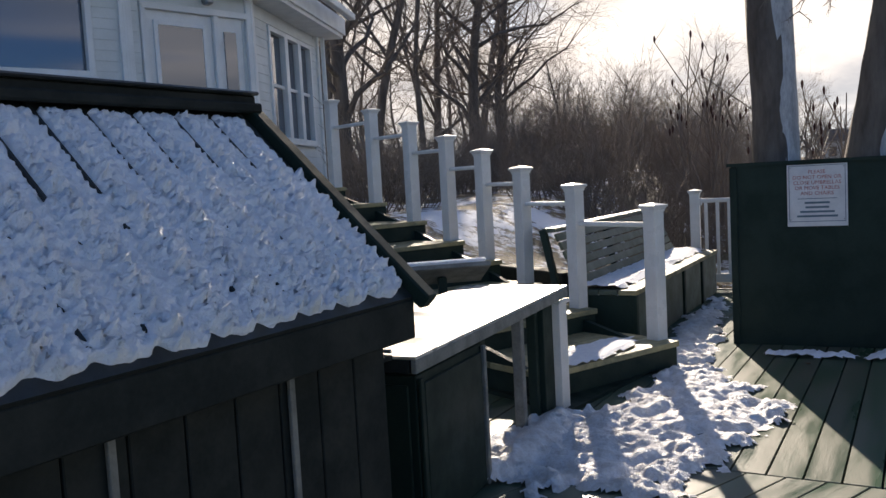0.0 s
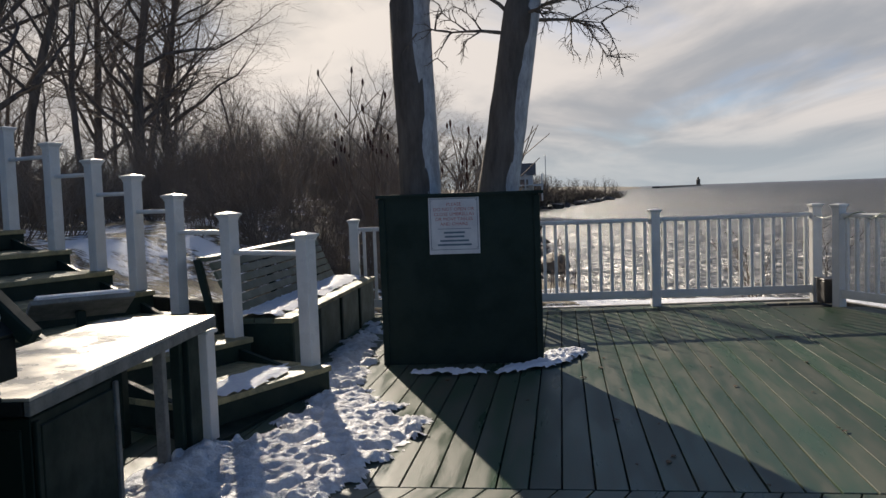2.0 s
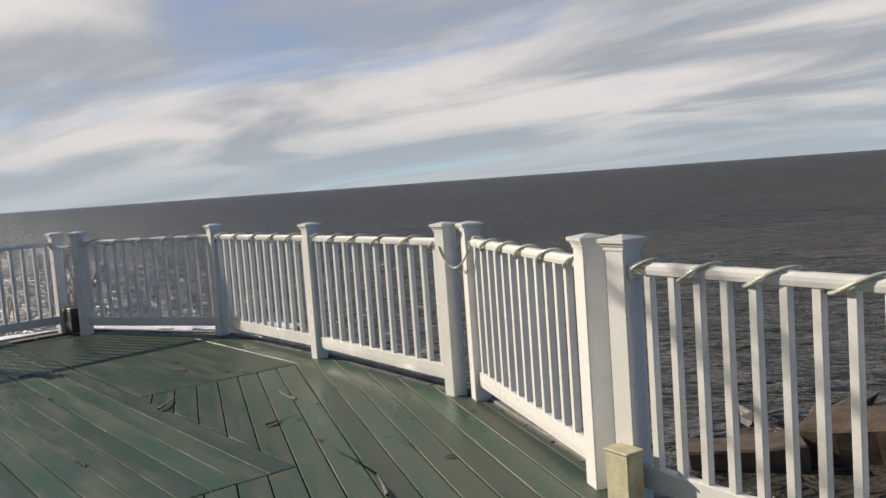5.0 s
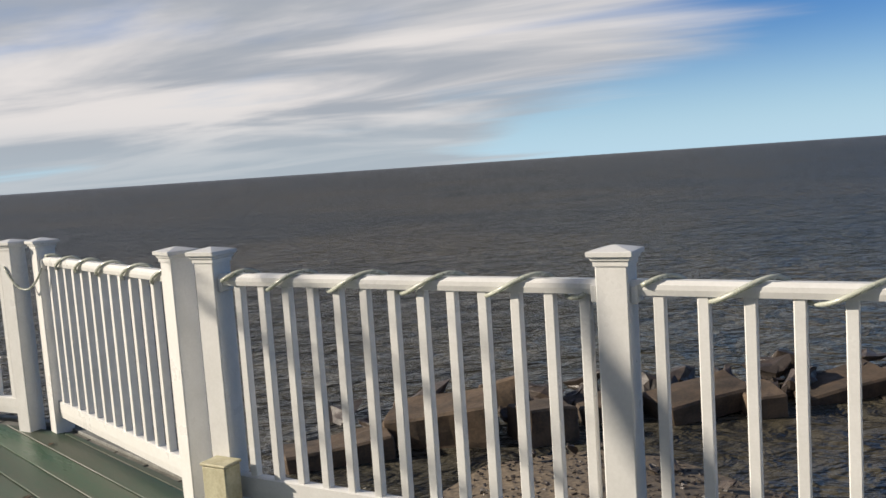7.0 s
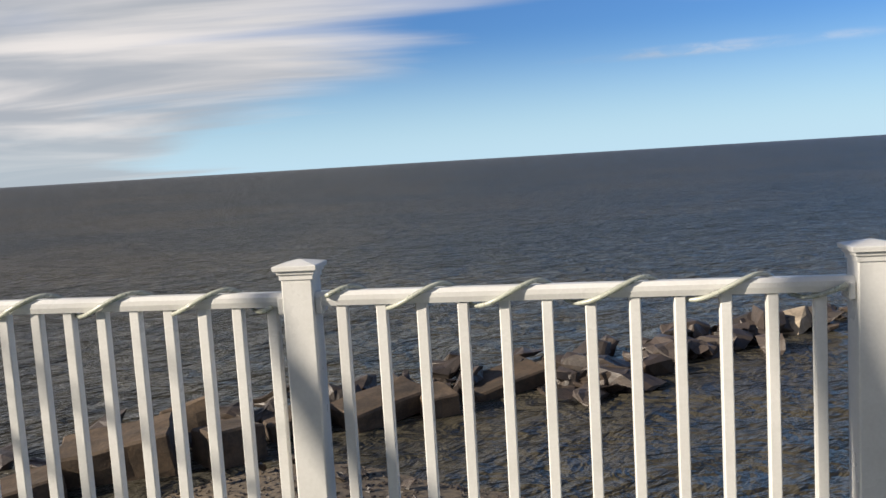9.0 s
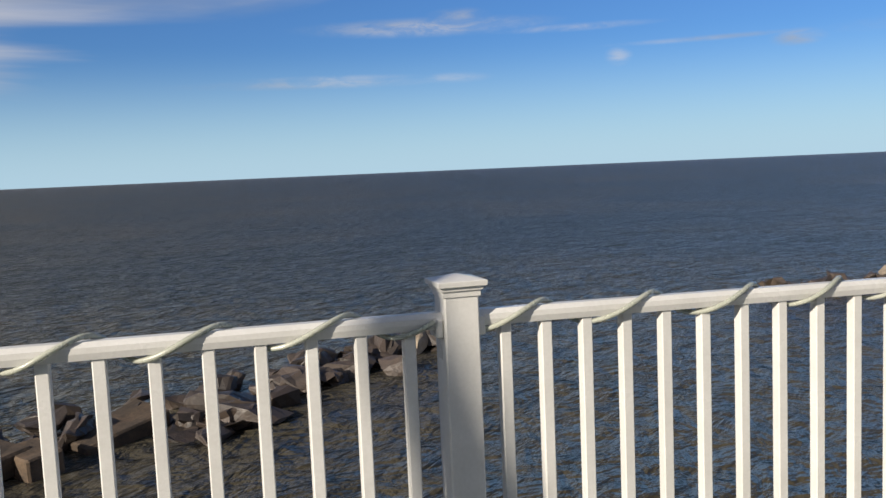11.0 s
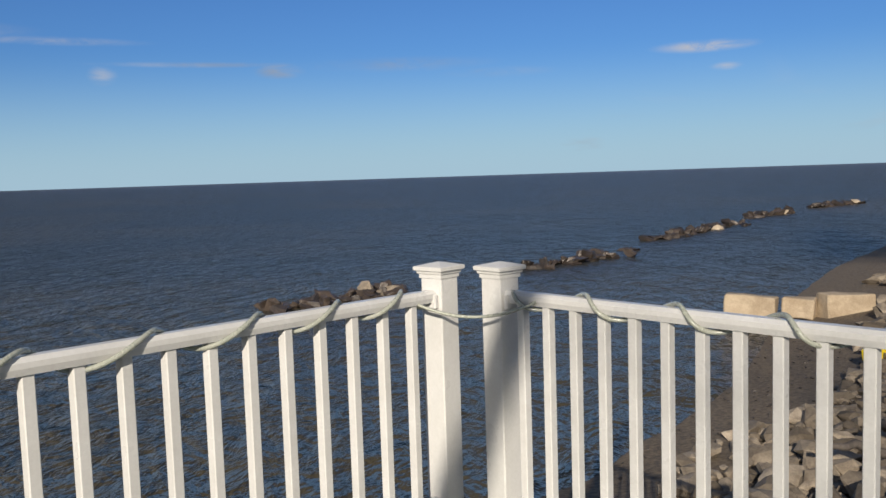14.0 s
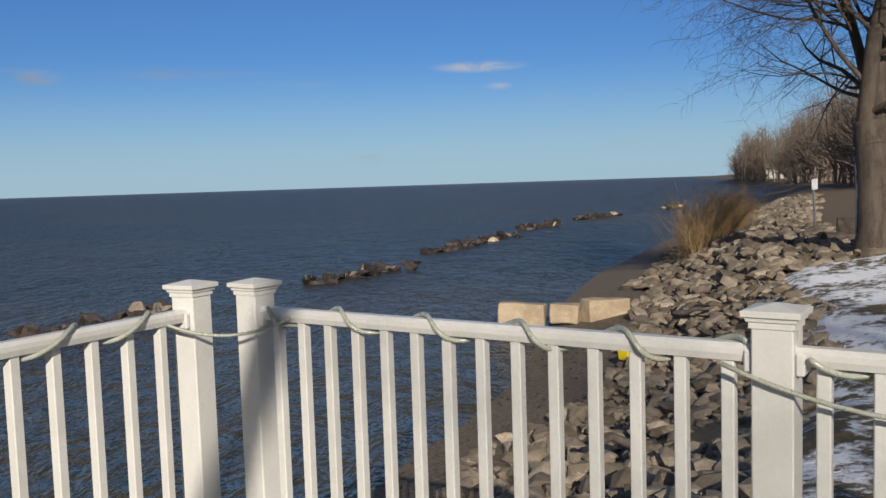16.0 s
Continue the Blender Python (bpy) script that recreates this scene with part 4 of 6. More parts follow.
tri = [(-RUN + 0.06, ZE - 0.02), (RUN - 0.06, ZE - 0.02), (0.0, ZR - 0.05)]
for r in (-0.05, -0.08):
    bm.faces.new([bm.verts.new(hut_point(r, q, z)) for q, z in tri])
part("gable", bm, DARK_WOOD, hut)
part("end_wall", box((0.03, 2 * RUN - 0.26, ZE), Matrix.Translation(hut_point(-0.06, 0, ZE / 2)) @ Matrix.Rotation(turn_r, 4, "Z")), DARK_WOOD, hut)
for r in (-0.42, -0.95):
    part("pale_batten", box((0.02, 0.012, 0.84), Matrix.Translation(hut_point(r, RUN - 0.108, 0.44)) @ Matrix.Rotation(turn_r, 4, "Z"), 0.002), GREY_RIM, hut, "pale worn batten")

# ---- serving table and cabinet beside the hut ----
T0, T1 = Vector((-0.12, 2.975, 0)), Vector((0.672, 4.69, 0))
DT = (T1 - T0).normalized()
NT = Vector((-DT.y, DT.x, 0))
table_m = Matrix.Translation(T0) @ Matrix.Rotation(math.atan2(DT.y, DT.x), 4, "Z")
table_len = (T1 - T0).length
table = thing("serving_table", "wet shining metal-topped serving table by the hut", "table", m=table_m)
part("tabletop", box((table_len, 0.60, 0.012), Matrix.Translation((table_len / 2, 0.30, 0.686)), 0.002), STEEL, table)
part("edge_board", box((table_len, 0.022, 0.05), Matrix.Translation((table_len / 2, 0.011, 0.654)), 0.003), GREY_RIM, table)
part("edge_board", box((0.022, 0.56, 0.05), Matrix.Translation((0.011, 0.31, 0.654)), 0.003), DARK_WOOD, table)
# the leg at 1.30 is a white one; its grey stands in for shade
for x in (0.72, 1.30, 1.52):
    part("leg", box((0.05, 0.05, 0.63), Matrix.Translation((x, 0.09, 0.315)), 0.004), GREY_RIM if x == 1.30 else DARK_GREEN, table)
part("leg", box((0.16, 0.05, 0.66), Matrix.Translation((1.62, 0.06, 0.33)), 0.004), DARK_GREEN, table)
part("leg", box((0.08, 0.08, 0.63), Matrix.Translation((1.78, 0.52, 0.315)), 0.004), DARK_GREEN, table)
cabinet = thing("bar_cabinet", "dark green panelled cabinet under the serving table", "cabinet", m=table_m)
part("body", box((0.62, 0.56, 0.615), Matrix.Translation((0.34, 0.30, 0.3075)), 0.004), DARK_GREEN, cabinet)
part("front_panel", box((0.54, 0.012, 0.56), Matrix.Translation((0.35, 0.014, 0.30)), 0.003), DARK_GREEN, cabinet)
for x in (0.045, 0.645):
    part("corner_strip", box((0.028, 0.016, 0.60), Matrix.Translation((x, 0.008, 0.305)), 0.003), GREY_RIM if x > 0.5 else DARK_GREEN, cabinet, "pale worn edge strip" if x > 0.5 else "")
part("end_panel", box((0.012, 0.50, 0.56), Matrix.Translation((0.024, 0.30, 0.30)), 0.003), DARK_GREEN, cabinet)
shelf = thing("side_shelf", "dark wet shelf with a bright metal edge under the eave", "shelf", m=table_m)
part("board", box((0.24, 0.50, 0.02), Matrix.Translation((-0.14, 0.33, 0.700)) @ Matrix.Rotation(radians(4), 4, "Y"), 0.003), DARK_WOOD, shelf)
part("metal_edge", box((0.012, 0.34, 0.014), Matrix.Translation((-0.03, 0.25, 0.716)), 0.002), GREY_METAL, shelf)
part("bracket", box((0.03, 0.03, 0.66), Matrix.Translation((-0.2, 0.5, 0.345))), DARK_WOOD, shelf)
ramp = thing("snowy_board", "slanted board capped with snow behind the table", "board", m=pose(-0.02, 5.15, 0.0, 0, 0, 12))
part("board", box((0.55, 0.30, 0.03), Matrix.Translation((0, 0, 0.74)) @ Matrix.Rotation(radians(-24), 4, "X"), 0.004), GREY_RIM, ramp)
part("snow_cap", box((0.50, 0.27, 0.03), Matrix.Translation((0, -0.01, 0.772)) @ Matrix.Rotation(radians(-24), 4, "X"), 0.012), SNOW, ramp)
part("support", box((0.05, 0.05, 0.72), Matrix.Translation((0, 0, 0.36)), 0.004), DARK_GREEN, ramp)


# ---- house ----
HV = [Vector(p) for p in ((-6.4, 5.7, 0), (-3.10, 8.80, 0), (-2.07, 9.92, 0), (-1.69, 12.60, 0), (-9.5, 13.8, 0), (-12.0, 9.0, 0))]
FLOOR, EAVE = 1.20, 3.46
house = thing("house", "white clapboard lakeside house with a glazed door and windows", "house")
part("foundation", prism([(v.x, v.y) for v in HV], 0.3, FLOOR), CONCRETE, house)
centre = sum(HV, Vector()) / len(HV)


def facade(a, b2, openings):
    """Lapped boards from a to b2, left out where openings (u0, u1, z0, z1) stand, each with trim and glass."""
    length = (b2 - a).length
    m = Matrix.Translation(a) @ Matrix.Rotation(math.atan2(b2.y - a.y, b2.x - a.x), 4, "Z")
    wall_bm = bmesh.new()
    cuts = sorted({0.0, length, *[u for o in openings for u in o[:2]]})
    for u0, u1 in zip(cuts, cuts[1:]):
        holes = sorted((o[2], o[3]) for o in openings if o[0] <= u0 + 1e-4 and o[1] >= u1 - 1e-4)
        z = FLOOR
        for h0, h1 in holes + [(EAVE, EAVE)]:
            if h0 - z > 0.01:
                block(wall_bm, (u1 - u0, 0.12, h0 - z), m @ Matrix.Translation(((u0 + u1) / 2, 0.075, (h0 + z) / 2)))
            z = max(z, h1)
    part("wall", wall_bm, SIDING, house)
    course = 0.105
    for k in range(int((EAVE - FLOOR) / course)):
        z0 = FLOOR + k * course
        free = [(0.04, length - 0.04)]
        for o in openings:
            if o[2] - 0.05 < z0 + course and o[3] + 0.05 > z0:
                free = [s for u0, u1 in free for s in ((u0, min(u1, o[0] - 0.06)), (max(u0, o[1] + 0.06), u1)) if s[1] - s[0] > 0.03]
        for u0, u1 in free:
            part("siding_board", box((u1 - u0, 0.012, course + 0.006), m @ Matrix.Translation(((u0 + u1) / 2, 0.002, z0 + course / 2)) @ Matrix.Rotation(radians(-5), 4, "X")), SIDING, house)
    for u in (0.02, length - 0.02):
        part("corner_trim", box((0.09, 0.05, EAVE - FLOOR), m @ Matrix.Translation((u, -0.012, (EAVE + FLOOR) / 2)), 0.004), TRIM, house)
    return m


def window(m, u0, u1, z0, z1, sashes=2, panes=1, name="window", label=""):
    w = part(name, box((u1 - u0, 0.02, z1 - z0), m @ Matrix.Translation(((u0 + u1) / 2, 0.055, (z0 + z1) / 2))), WINDOW, house, label)
    for u in (u0 - 0.03, u1 + 0.03):
        part("frame", box((0.065, 0.055, z1 - z0 + 0.12), m @ Matrix.Translation((u, -0.002, (z0 + z1) / 2)), 0.004), TRIM, w)
    for z in (z0 - 0.03, z1 + 0.03):
        part("frame", box((u1 - u0, 0.055, 0.06), m @ Matrix.Translation(((u0 + u1) / 2, -0.001, z)), 0.004), TRIM, w)
    part("sill", box((u1 - u0 + 0.14, 0.09, 0.03), m @ Matrix.Translation(((u0 + u1) / 2, -0.022, z0 - 0.075)), 0.005), TRIM, w)
    for k in range(1, sashes):
        part("sash_bar", box((u1 - u0, 0.035, 0.04), m @ Matrix.Translation(((u0 + u1) / 2, 0.03, z0 + (z1 - z0) * k / sashes)), 0.003), TRIM, w)
    for k in range(1, panes):
        part("mullion", box((0.06, 0.04, z1 - z0), m @ Matrix.Translation((u0 + (u1 - u0) * k / panes, 0.028, (z0 + z1) / 2)), 0.003), TRIM, w)
    return w


L1 = (HV[1] - HV[0]).length
m1 = facade(HV[0], HV[1], [(L1 - 2.1, L1 - 0.40, 2.56, 3.42)])
window(m1, L1 - 2.1, L1 - 0.40, 2.56, 3.42, 1, 1, label="wide window with a pale blue reflection")
L2 = (HV[2] - HV[1]).length
m2 = facade(HV[1], HV[2], [(0.22, 1.03, FLOOR + 0.01, 3.23), (1.09, 1.42, FLOOR + 0.01, 3.22)])
door = part("door", box((0.81, 0.045, 2.02), m2 @ Matrix.Translation((0.625, 0.04, FLOOR + 1.02)), 0.004), TRIM, house, "white door with a large glass pane")
part("glass", box((0.53, 0.02, 1.50), m2 @ Matrix.Translation((0.635, 0.012, FLOOR + 1.13))), WINDOW, door)
for u in (0.345, 0.925):
    part("pane_trim", box((0.05, 0.03, 1.60), m2 @ Matrix.Translation((u, 0.008, FLOOR + 1.13)), 0.004), TRIM, door)
for z in (0.355, 1.905):
    part("pane_trim", box((0.53, 0.03, 0.05), m2 @ Matrix.Translation((0.635, 0.009, FLOOR + z)), 0.004), TRIM, door)
part("handle", box((0.03, 0.06, 0.14), m2 @ Matrix.Translation((0.975, -0.01, FLOOR + 1.0)), 0.006), GREY_METAL, door)
part("door_casing", box((0.06, 0.06, 2.1), m2 @ Matrix.Translation((0.20, 0.0, FLOOR + 1.05)), 0.004), TRIM, house)
part("door_casing", box((0.06, 0.06, 2.1), m2 @ Matrix.Translation((1.06, 0.001, FLOOR + 1.05)), 0.004), TRIM, house)
part("door_casing", box((1.30, 0.07, 0.07), m2 @ Matrix.Translation((0.83, -0.003, 3.265)), 0.004), TRIM, house)
side = part("sidelight", box((0.33, 0.045, 2.02), m2 @ Matrix.Translation((1.255, 0.04, FLOOR + 1.02)), 0.004), TRIM, house)
part("glass", box((0.15, 0.02, 1.55), m2 @ Matrix.Translation((1.25, 0.012, FLOOR + 1.10))), WINDOW, side)
L3 = (HV[3] - HV[2]).length
m3 = facade(HV[2], HV[3], [(0.62, 1.16, 1.95, 3.22), (1.28, 1.72, 1.95, 3.22), (1.84, 2.28, 1.95, 3.22)])
for u0, u1 in ((0.62, 1.16), (1.28, 1.72), (1.84, 2.28)):
    window(m3, u0, u1, 1.95, 3.22, 2, 1, label="double-hung window reflecting the bright sky")
facade(HV[3], HV[4], [])
over = [(v.x + (v.x - centre.x) * 0.09, v.y + (v.y - centre.y) * 0.09) for v in HV]
part("soffit", prism(over, EAVE, EAVE + 0.05), TRIM, house)
wide_over = [(v.x + (v.x - centre.x) * 0.10, v.y + (v.y - centre.y) * 0.10) for v in HV]
part("eave_fascia", prism(wide_over, EAVE + 0.05, EAVE + 0.28), TRIM, house)
bm = bmesh.new()
ring = [bm.verts.new((x, y, EAVE + 0.28)) for x, y in wide_over]
peak = bm.verts.new((centre.x - 0.6, centre.y, EAVE + 3.0))
for i in range(len(ring)):
    bm.faces.new((ring[i], ring[(i + 1) % len(ring)], peak))
bm.faces.new(ring[::-1])
part("roof", bm, SHINGLE, house, "grey shingled roof")
corner = HV[3] + (HV[3] - centre).normalized() * 0.10
part("downspout", box((0.06, 0.05, EAVE - 0.9), Matrix.Translation((corner.x, corner.y, (EAVE + 0.9) / 2)), 0.008), TRIM, house)
part("gutter", box((2.8, 0.10, 0.09), m3 @ Matrix.Translation((1.3, -0.56, EAVE + 0.24)), 0.01), TRIM, house)
part("lamp", box((0.10, 0.12, 0.10), m2 @ Matrix.Translation((0.95, -0.06, 3.385)), 0.02), GREY_METAL, house, "small wall lamp above the door")


# ---- bare trees and brush ----
def grow_tree(seed, height, r0, limbs=13, levels=4, spread=0.85, droop=0.0, first=0.28, fork=1.0, thin=0.45):
    """A bare tree as (trunk and limbs, twigs), each verts and faces."""
    rnd = random.Random(seed)
    wood, twigs = ([], []), ([], [])

    def put(store, pts, rs, sides):
        v, f = tube(pts, rs, sides, False)
        o = len(store[0])
        store[0].extend(v), store[1].extend(tuple(i + o for i in q) for q in f)

    def limb(p, d, ln, r, level):
        segs = 8 if level == 0 else 5 if level == 1 else 4 if level == 2 else 3
        pts, rs, ways = [p], [r], []
        for k in range(segs):
            bend = 0.07 if level == 0 else 0.22
            d = (d + Vector((rnd.gauss(0, 1), rnd.gauss(0, 1), rnd.gauss(0, 0.7) + (0.45 if 0 < level < 3 else 0) - droop * level * 0.5)) * bend).normalized()
            p = p + d * ln / segs
            pts.append(p), rs.append(r * (1 - (0.78 if level else 0.72) * (k + 1) / segs)), ways.append(d)
        put(wood if level < 2 else twigs, pts, rs, (9, 6, 4, 3, 3)[level])
        if level >= levels:
            return
        count = limbs if level == 0 else (int(7 * fork), int(6 * fork), int(4 * fork))[min(level, 3) - 1]
        for i in range(count):
            f = (first + (1 - first) * (i + rnd.random()) / count) if level == 0 else 0.2 + 0.8 * (i + rnd.random()) / count
            k = min(int(f * segs), segs - 1)
            at = pts[k].lerp(pts[k + 1], f * segs - k)
            around = rnd.uniform(0, 2 * math.pi)
            side = Vector((math.cos(around), math.sin(around), 0))
            side = (side - ways[k] * side.dot(ways[k])).normalized()
            way = (ways[k] * (1 - spread * 0.45) + side * spread * rnd.uniform(0.7, 1.2)).normalized()
            ln2 = ln * (rnd.uniform(0.36, 0.56) * (1.15 - 0.6 * f) if level == 0 else rnd.uniform(0.38, 0.62))
            limb(at, way, ln2, max(rs[k] * (thin if level == 0 else 0.5), 0.004), level + 1)

    limb(Vector((0, 0, -0.15)), Vector((0, 0, 1)), height, r0, 0)
    return wood, twigs


def tree_thing(seed, height, r0, label, group, bark=BARK, **how):
    wood, twigs = grow_tree(seed, height, r0, **how)
    t = thing("tree", label, "tree", group)
    link("trunk", raw("trunk", *wood, bark, True), t)
    link("crown", raw("crown", *twigs, TWIG if bark is BARK else BARK), t)
    return t


def ground_at(x, y):
    return float(ground_height(np.array([x]), np.array([y]))[0])


LABEL = "tall bare winter tree with fine dark twigs"
GROUP = "bare trees on the bank"
kinds = [tree_thing(11, 13.0, 0.20, LABEL, GROUP, first=0.22), tree_thing(12, 11.0, 0.15, LABEL, GROUP, spread=0.75), tree_thing(13, 14.0, 0.21, LABEL, GROUP, limbs=15, first=0.2), tree_thing(14, 9.0, 0.11, LABEL, GROUP, limbs=12, spread=0.7), tree_thing(15, 9.4, 0.21, LABEL, GROUP, limbs=17, first=0.16, spread=0.9, fork=1.1)]
kinds += [tree_thing(21 + k, 12.0 - k, 0.18 - 0.02 * k, "bare winter tree further back on the bank", GROUP, limbs=20, levels=3, first=0.18, spread=0.8, fork=1.15) for k in range(4)]
spots = [(-2.6, 20.5, 2, 0.85), (-1.7, 22.5, 1, 0.95), (-0.5, 25, 3, 1.0), (1.15, 26.5, 4, 1.0), (2.1, 28.5, 4, 0.85), (1.9, 47, 2, 1.2), (-1.9, 17.5, 4, 0.9), (-3.4, 27, 0, 1.0)]
rnd = random.Random(5)
for i in range(17):
    az = rnd.uniform(-13, 9)
    d = rnd.uniform(32, 75) if az < 1 else rnd.uniform(52, 85)
    spots.append((d * math.sin(radians(az)), d * math.cos(radians(az)), 5 + rnd.randrange(4), rnd.uniform(0.75, 1.1)))
for i in range(16):
    az, d = rnd.uniform(7, 21), rnd.uniform(34, 75)
    spots.append((d * math.sin(radians(az)), d * math.cos(radians(az)), 8 if i % 2 else 6, rnd.uniform(0.45, 0.65)))
for i in range(10):
    az, d = rnd.uniform(20, 26), rnd.uniform(70, 150)
    spots.append((d * math.sin(radians(az)), d * math.cos(radians(az)), 8, rnd.uniform(0.7, 1.0)))
used = set()
for x, y, k, s in spots:
    m = pose(x, y, ground_at(x, y), 0, 0, rnd.uniform(0, 360)) @ Matrix.Scale(s, 4)
    if k in used:
        copy_thing(kinds[k], Matrix.Translation(m.translation) @ m.to_3x3().normalized().to_4x4()).scale = (s, s, s)
    else:
        kinds[k].matrix_basis = m
        used.add(k)

# the tree on the far side's lawn
lawn_tree = thing("tree", "broad forked bare lawn tree, snow along its trunk", "tree", "lawn trees", m=pose(-12.45, -18.7, -0.35))
path_l, radii_l = [(0, 0, -0.3), (0.02, 0.0, 0.15), (0.05, -0.03, 1.2), (0.10, -0.06, 2.2), (0.14, -0.08, 2.8)], [0.56, 0.44, 0.38, 0.38, 0.36]
trunk_part(path_l, radii_l, lawn_tree, mat=LIT_BARK, seed=4, rough=0.02)
snow_strip(path_l[1:4], radii_l[1:4], lawn_tree, -35, 20, 6)
for k, (lean, tall, r0) in enumerate(((pose(0.26, -0.12, 2.45, -3, 9, 60), 9.5, 0.21), (pose(-0.10, -0.02, 2.45, 3, -7, 150), 10.0, 0.22), (pose(0.05, 0.0, 2.5, 10, 3, 20), 8.5, 0.15))):
    wood, twigs = grow_tree(31 + k, tall, r0, limbs=22, first=0.06, spread=0.95, droop=0.34, fork=1.17, thin=0.34)
    link("stem", raw("stem", [lean @ p for p in wood[0]], wood[1], LIT_BARK, True), lawn_tree)
    link("crown", raw("crown", [lean @ p for p in twigs[0]], twigs[1], LIT_BARK), lawn_tree)


def join_copies(meshes, places):
    """One set of verts and faces from many placed copies; places: (which, matrix)."""
    vs, fs, o = [], [], 0
    arrays = [(np.array([tuple(v) for v in m[0]]), m[1]) for m in meshes]
    packed = []
    for v, f in arrays:
        packed.append((v, np.array([q if len(q) == 4 else (*q, q[-1]) for q in f])))
    for k, m in places:
        v, f = packed[k]
        mm = np.array(m)
        vs.append(v @ mm[:3, :3].T + mm[:3, 3])
        fs.append(f + o)
        o += len(v)
    return np.concatenate(vs), np.concatenate(fs)


def fast_mesh(name, v, f, mat):
    me = bpy.data.meshes.new(name)
    me.vertices.add(len(v))
    me.vertices.foreach_set("co", v.astype(np.float32).ravel())
    me.loops.add(f.size)
    me.loops.foreach_set("vertex_index", f.astype(np.int32).ravel())
    me.polygons.add(len(f))
    me.polygons.foreach_set("loop_start", np.arange(0, f.size, 4, dtype=np.int32))
    me.update(calc_edges=True)
    me.materials.append(mat)
    return me


def shrub(seed, height, stems, lean=0.35, forks=5, r=0.011):
    """A clump of upright forking stems."""
    rnd = random.Random(seed)
    store = ([], [])

    def put(pts, rs):
        v, f = tube(pts, rs, 3, False)
        o = len(store[0])
        store[0].extend(v), store[1].extend(tuple(i + o for i in q) for q in f)

    for _ in range(stems):
        a = rnd.uniform(0, 6.28)
        p = Vector((math.cos(a), math.sin(a), 0)) * rnd.uniform(0, height * 0.16)
        d = Vector((math.cos(a) * lean * rnd.random(), math.sin(a) * lean * rnd.random(), 1)).normalized()
        ln = height * rnd.uniform(0.55, 1.0)
        pts = [p + Vector((0, 0, -0.1))]
        for k in range(4):
            d = (d + Vector((rnd.gauss(0, 0.13), rnd.gauss(0, 0.13), 0.02))).normalized()
            pts.append(pts[-1] + d * ln / 4)
        put(pts, [r, r * 0.85, r * 0.7, r * 0.5, r * 0.3])
        for _ in range(forks):
            k = rnd.randrange(1, 4)
            s = pts[k].lerp(pts[k + 1], rnd.random())
            w = (d + Vector((rnd.gauss(0, 0.55), rnd.gauss(0, 0.55), rnd.uniform(-0.2, 0.5)))).normalized()
            e = s + w * ln * rnd.uniform(0.12, 0.34)
            mid = s.lerp(e, 0.5) + Vector((rnd.gauss(0, 0.03), rnd.gauss(0, 0.03), rnd.gauss(0, 0.03))) * ln
            put([s, mid, e], [r * 0.5, r * 0.4, r * 0.22])
            for _ in range(2):
                e2 = mid + (w + Vector((rnd.gauss(0, 0.6), rnd.gauss(0, 0.6), rnd.gauss(0, 0.4)))) * ln * 0.11
                put([mid, e2], [r * 0.32, r * 0.2])
    return store


def scatter(count, az, dist, size, kinds_n, seed, test=None):
    rnd = random.Random(seed)
    out = []
    while len(out) < count:
        a, d = radians(rnd.uniform(*az)), rnd.uniform(*dist)
        x, y = d * math.sin(a), d * math.cos(a)
        if test and not test(x, y):
            continue
        s = rnd.uniform(*size)
        out.append((rnd.randrange(kinds_n), pose(x, y, ground_at(x, y) - 0.05, 0, 0, rnd.uniform(0, 360)) @ Matrix.Scale(s, 4)))
    return out


clumps = [shrub(60 + i, 3.6, 15, 0.6, 6) for i in range(3)]
beyond = lambda x, y: y > 10.2 or (x - 0.75) * -0.88 + (y - 6.0) * 0.47 > 2.4
v, f = join_copies(clumps, scatter(105, (3.5, 18.5), (15, 34), (0.50, 0.80), 3, 1) + scatter(62, (-7, 5), (13.5, 28), (0.28, 0.5), 3, 2, beyond) + scatter(50, (16, 21), (12.5, 22), (0.35, 0.6), 3, 8))
brush = link("brush", fast_mesh("brush", v, f, RUST_TWIG))
tagged(brush, "dense leafless brown brush on the bank", "brush", kind="stuff")
low_clumps = [shrub(70 + i, 1.3, 22, 0.9, 6, 0.008) for i in range(3)]
v, f = join_copies(low_clumps, scatter(125, (-9, 20), (10.8, 26), (0.5, 1.2), 3, 3, beyond))
under = link("undergrowth", fast_mesh("undergrowth", v, f, RUST_TWIG))
tagged(under, "low rusty winter undergrowth below the brush", "undergrowth", kind="stuff")


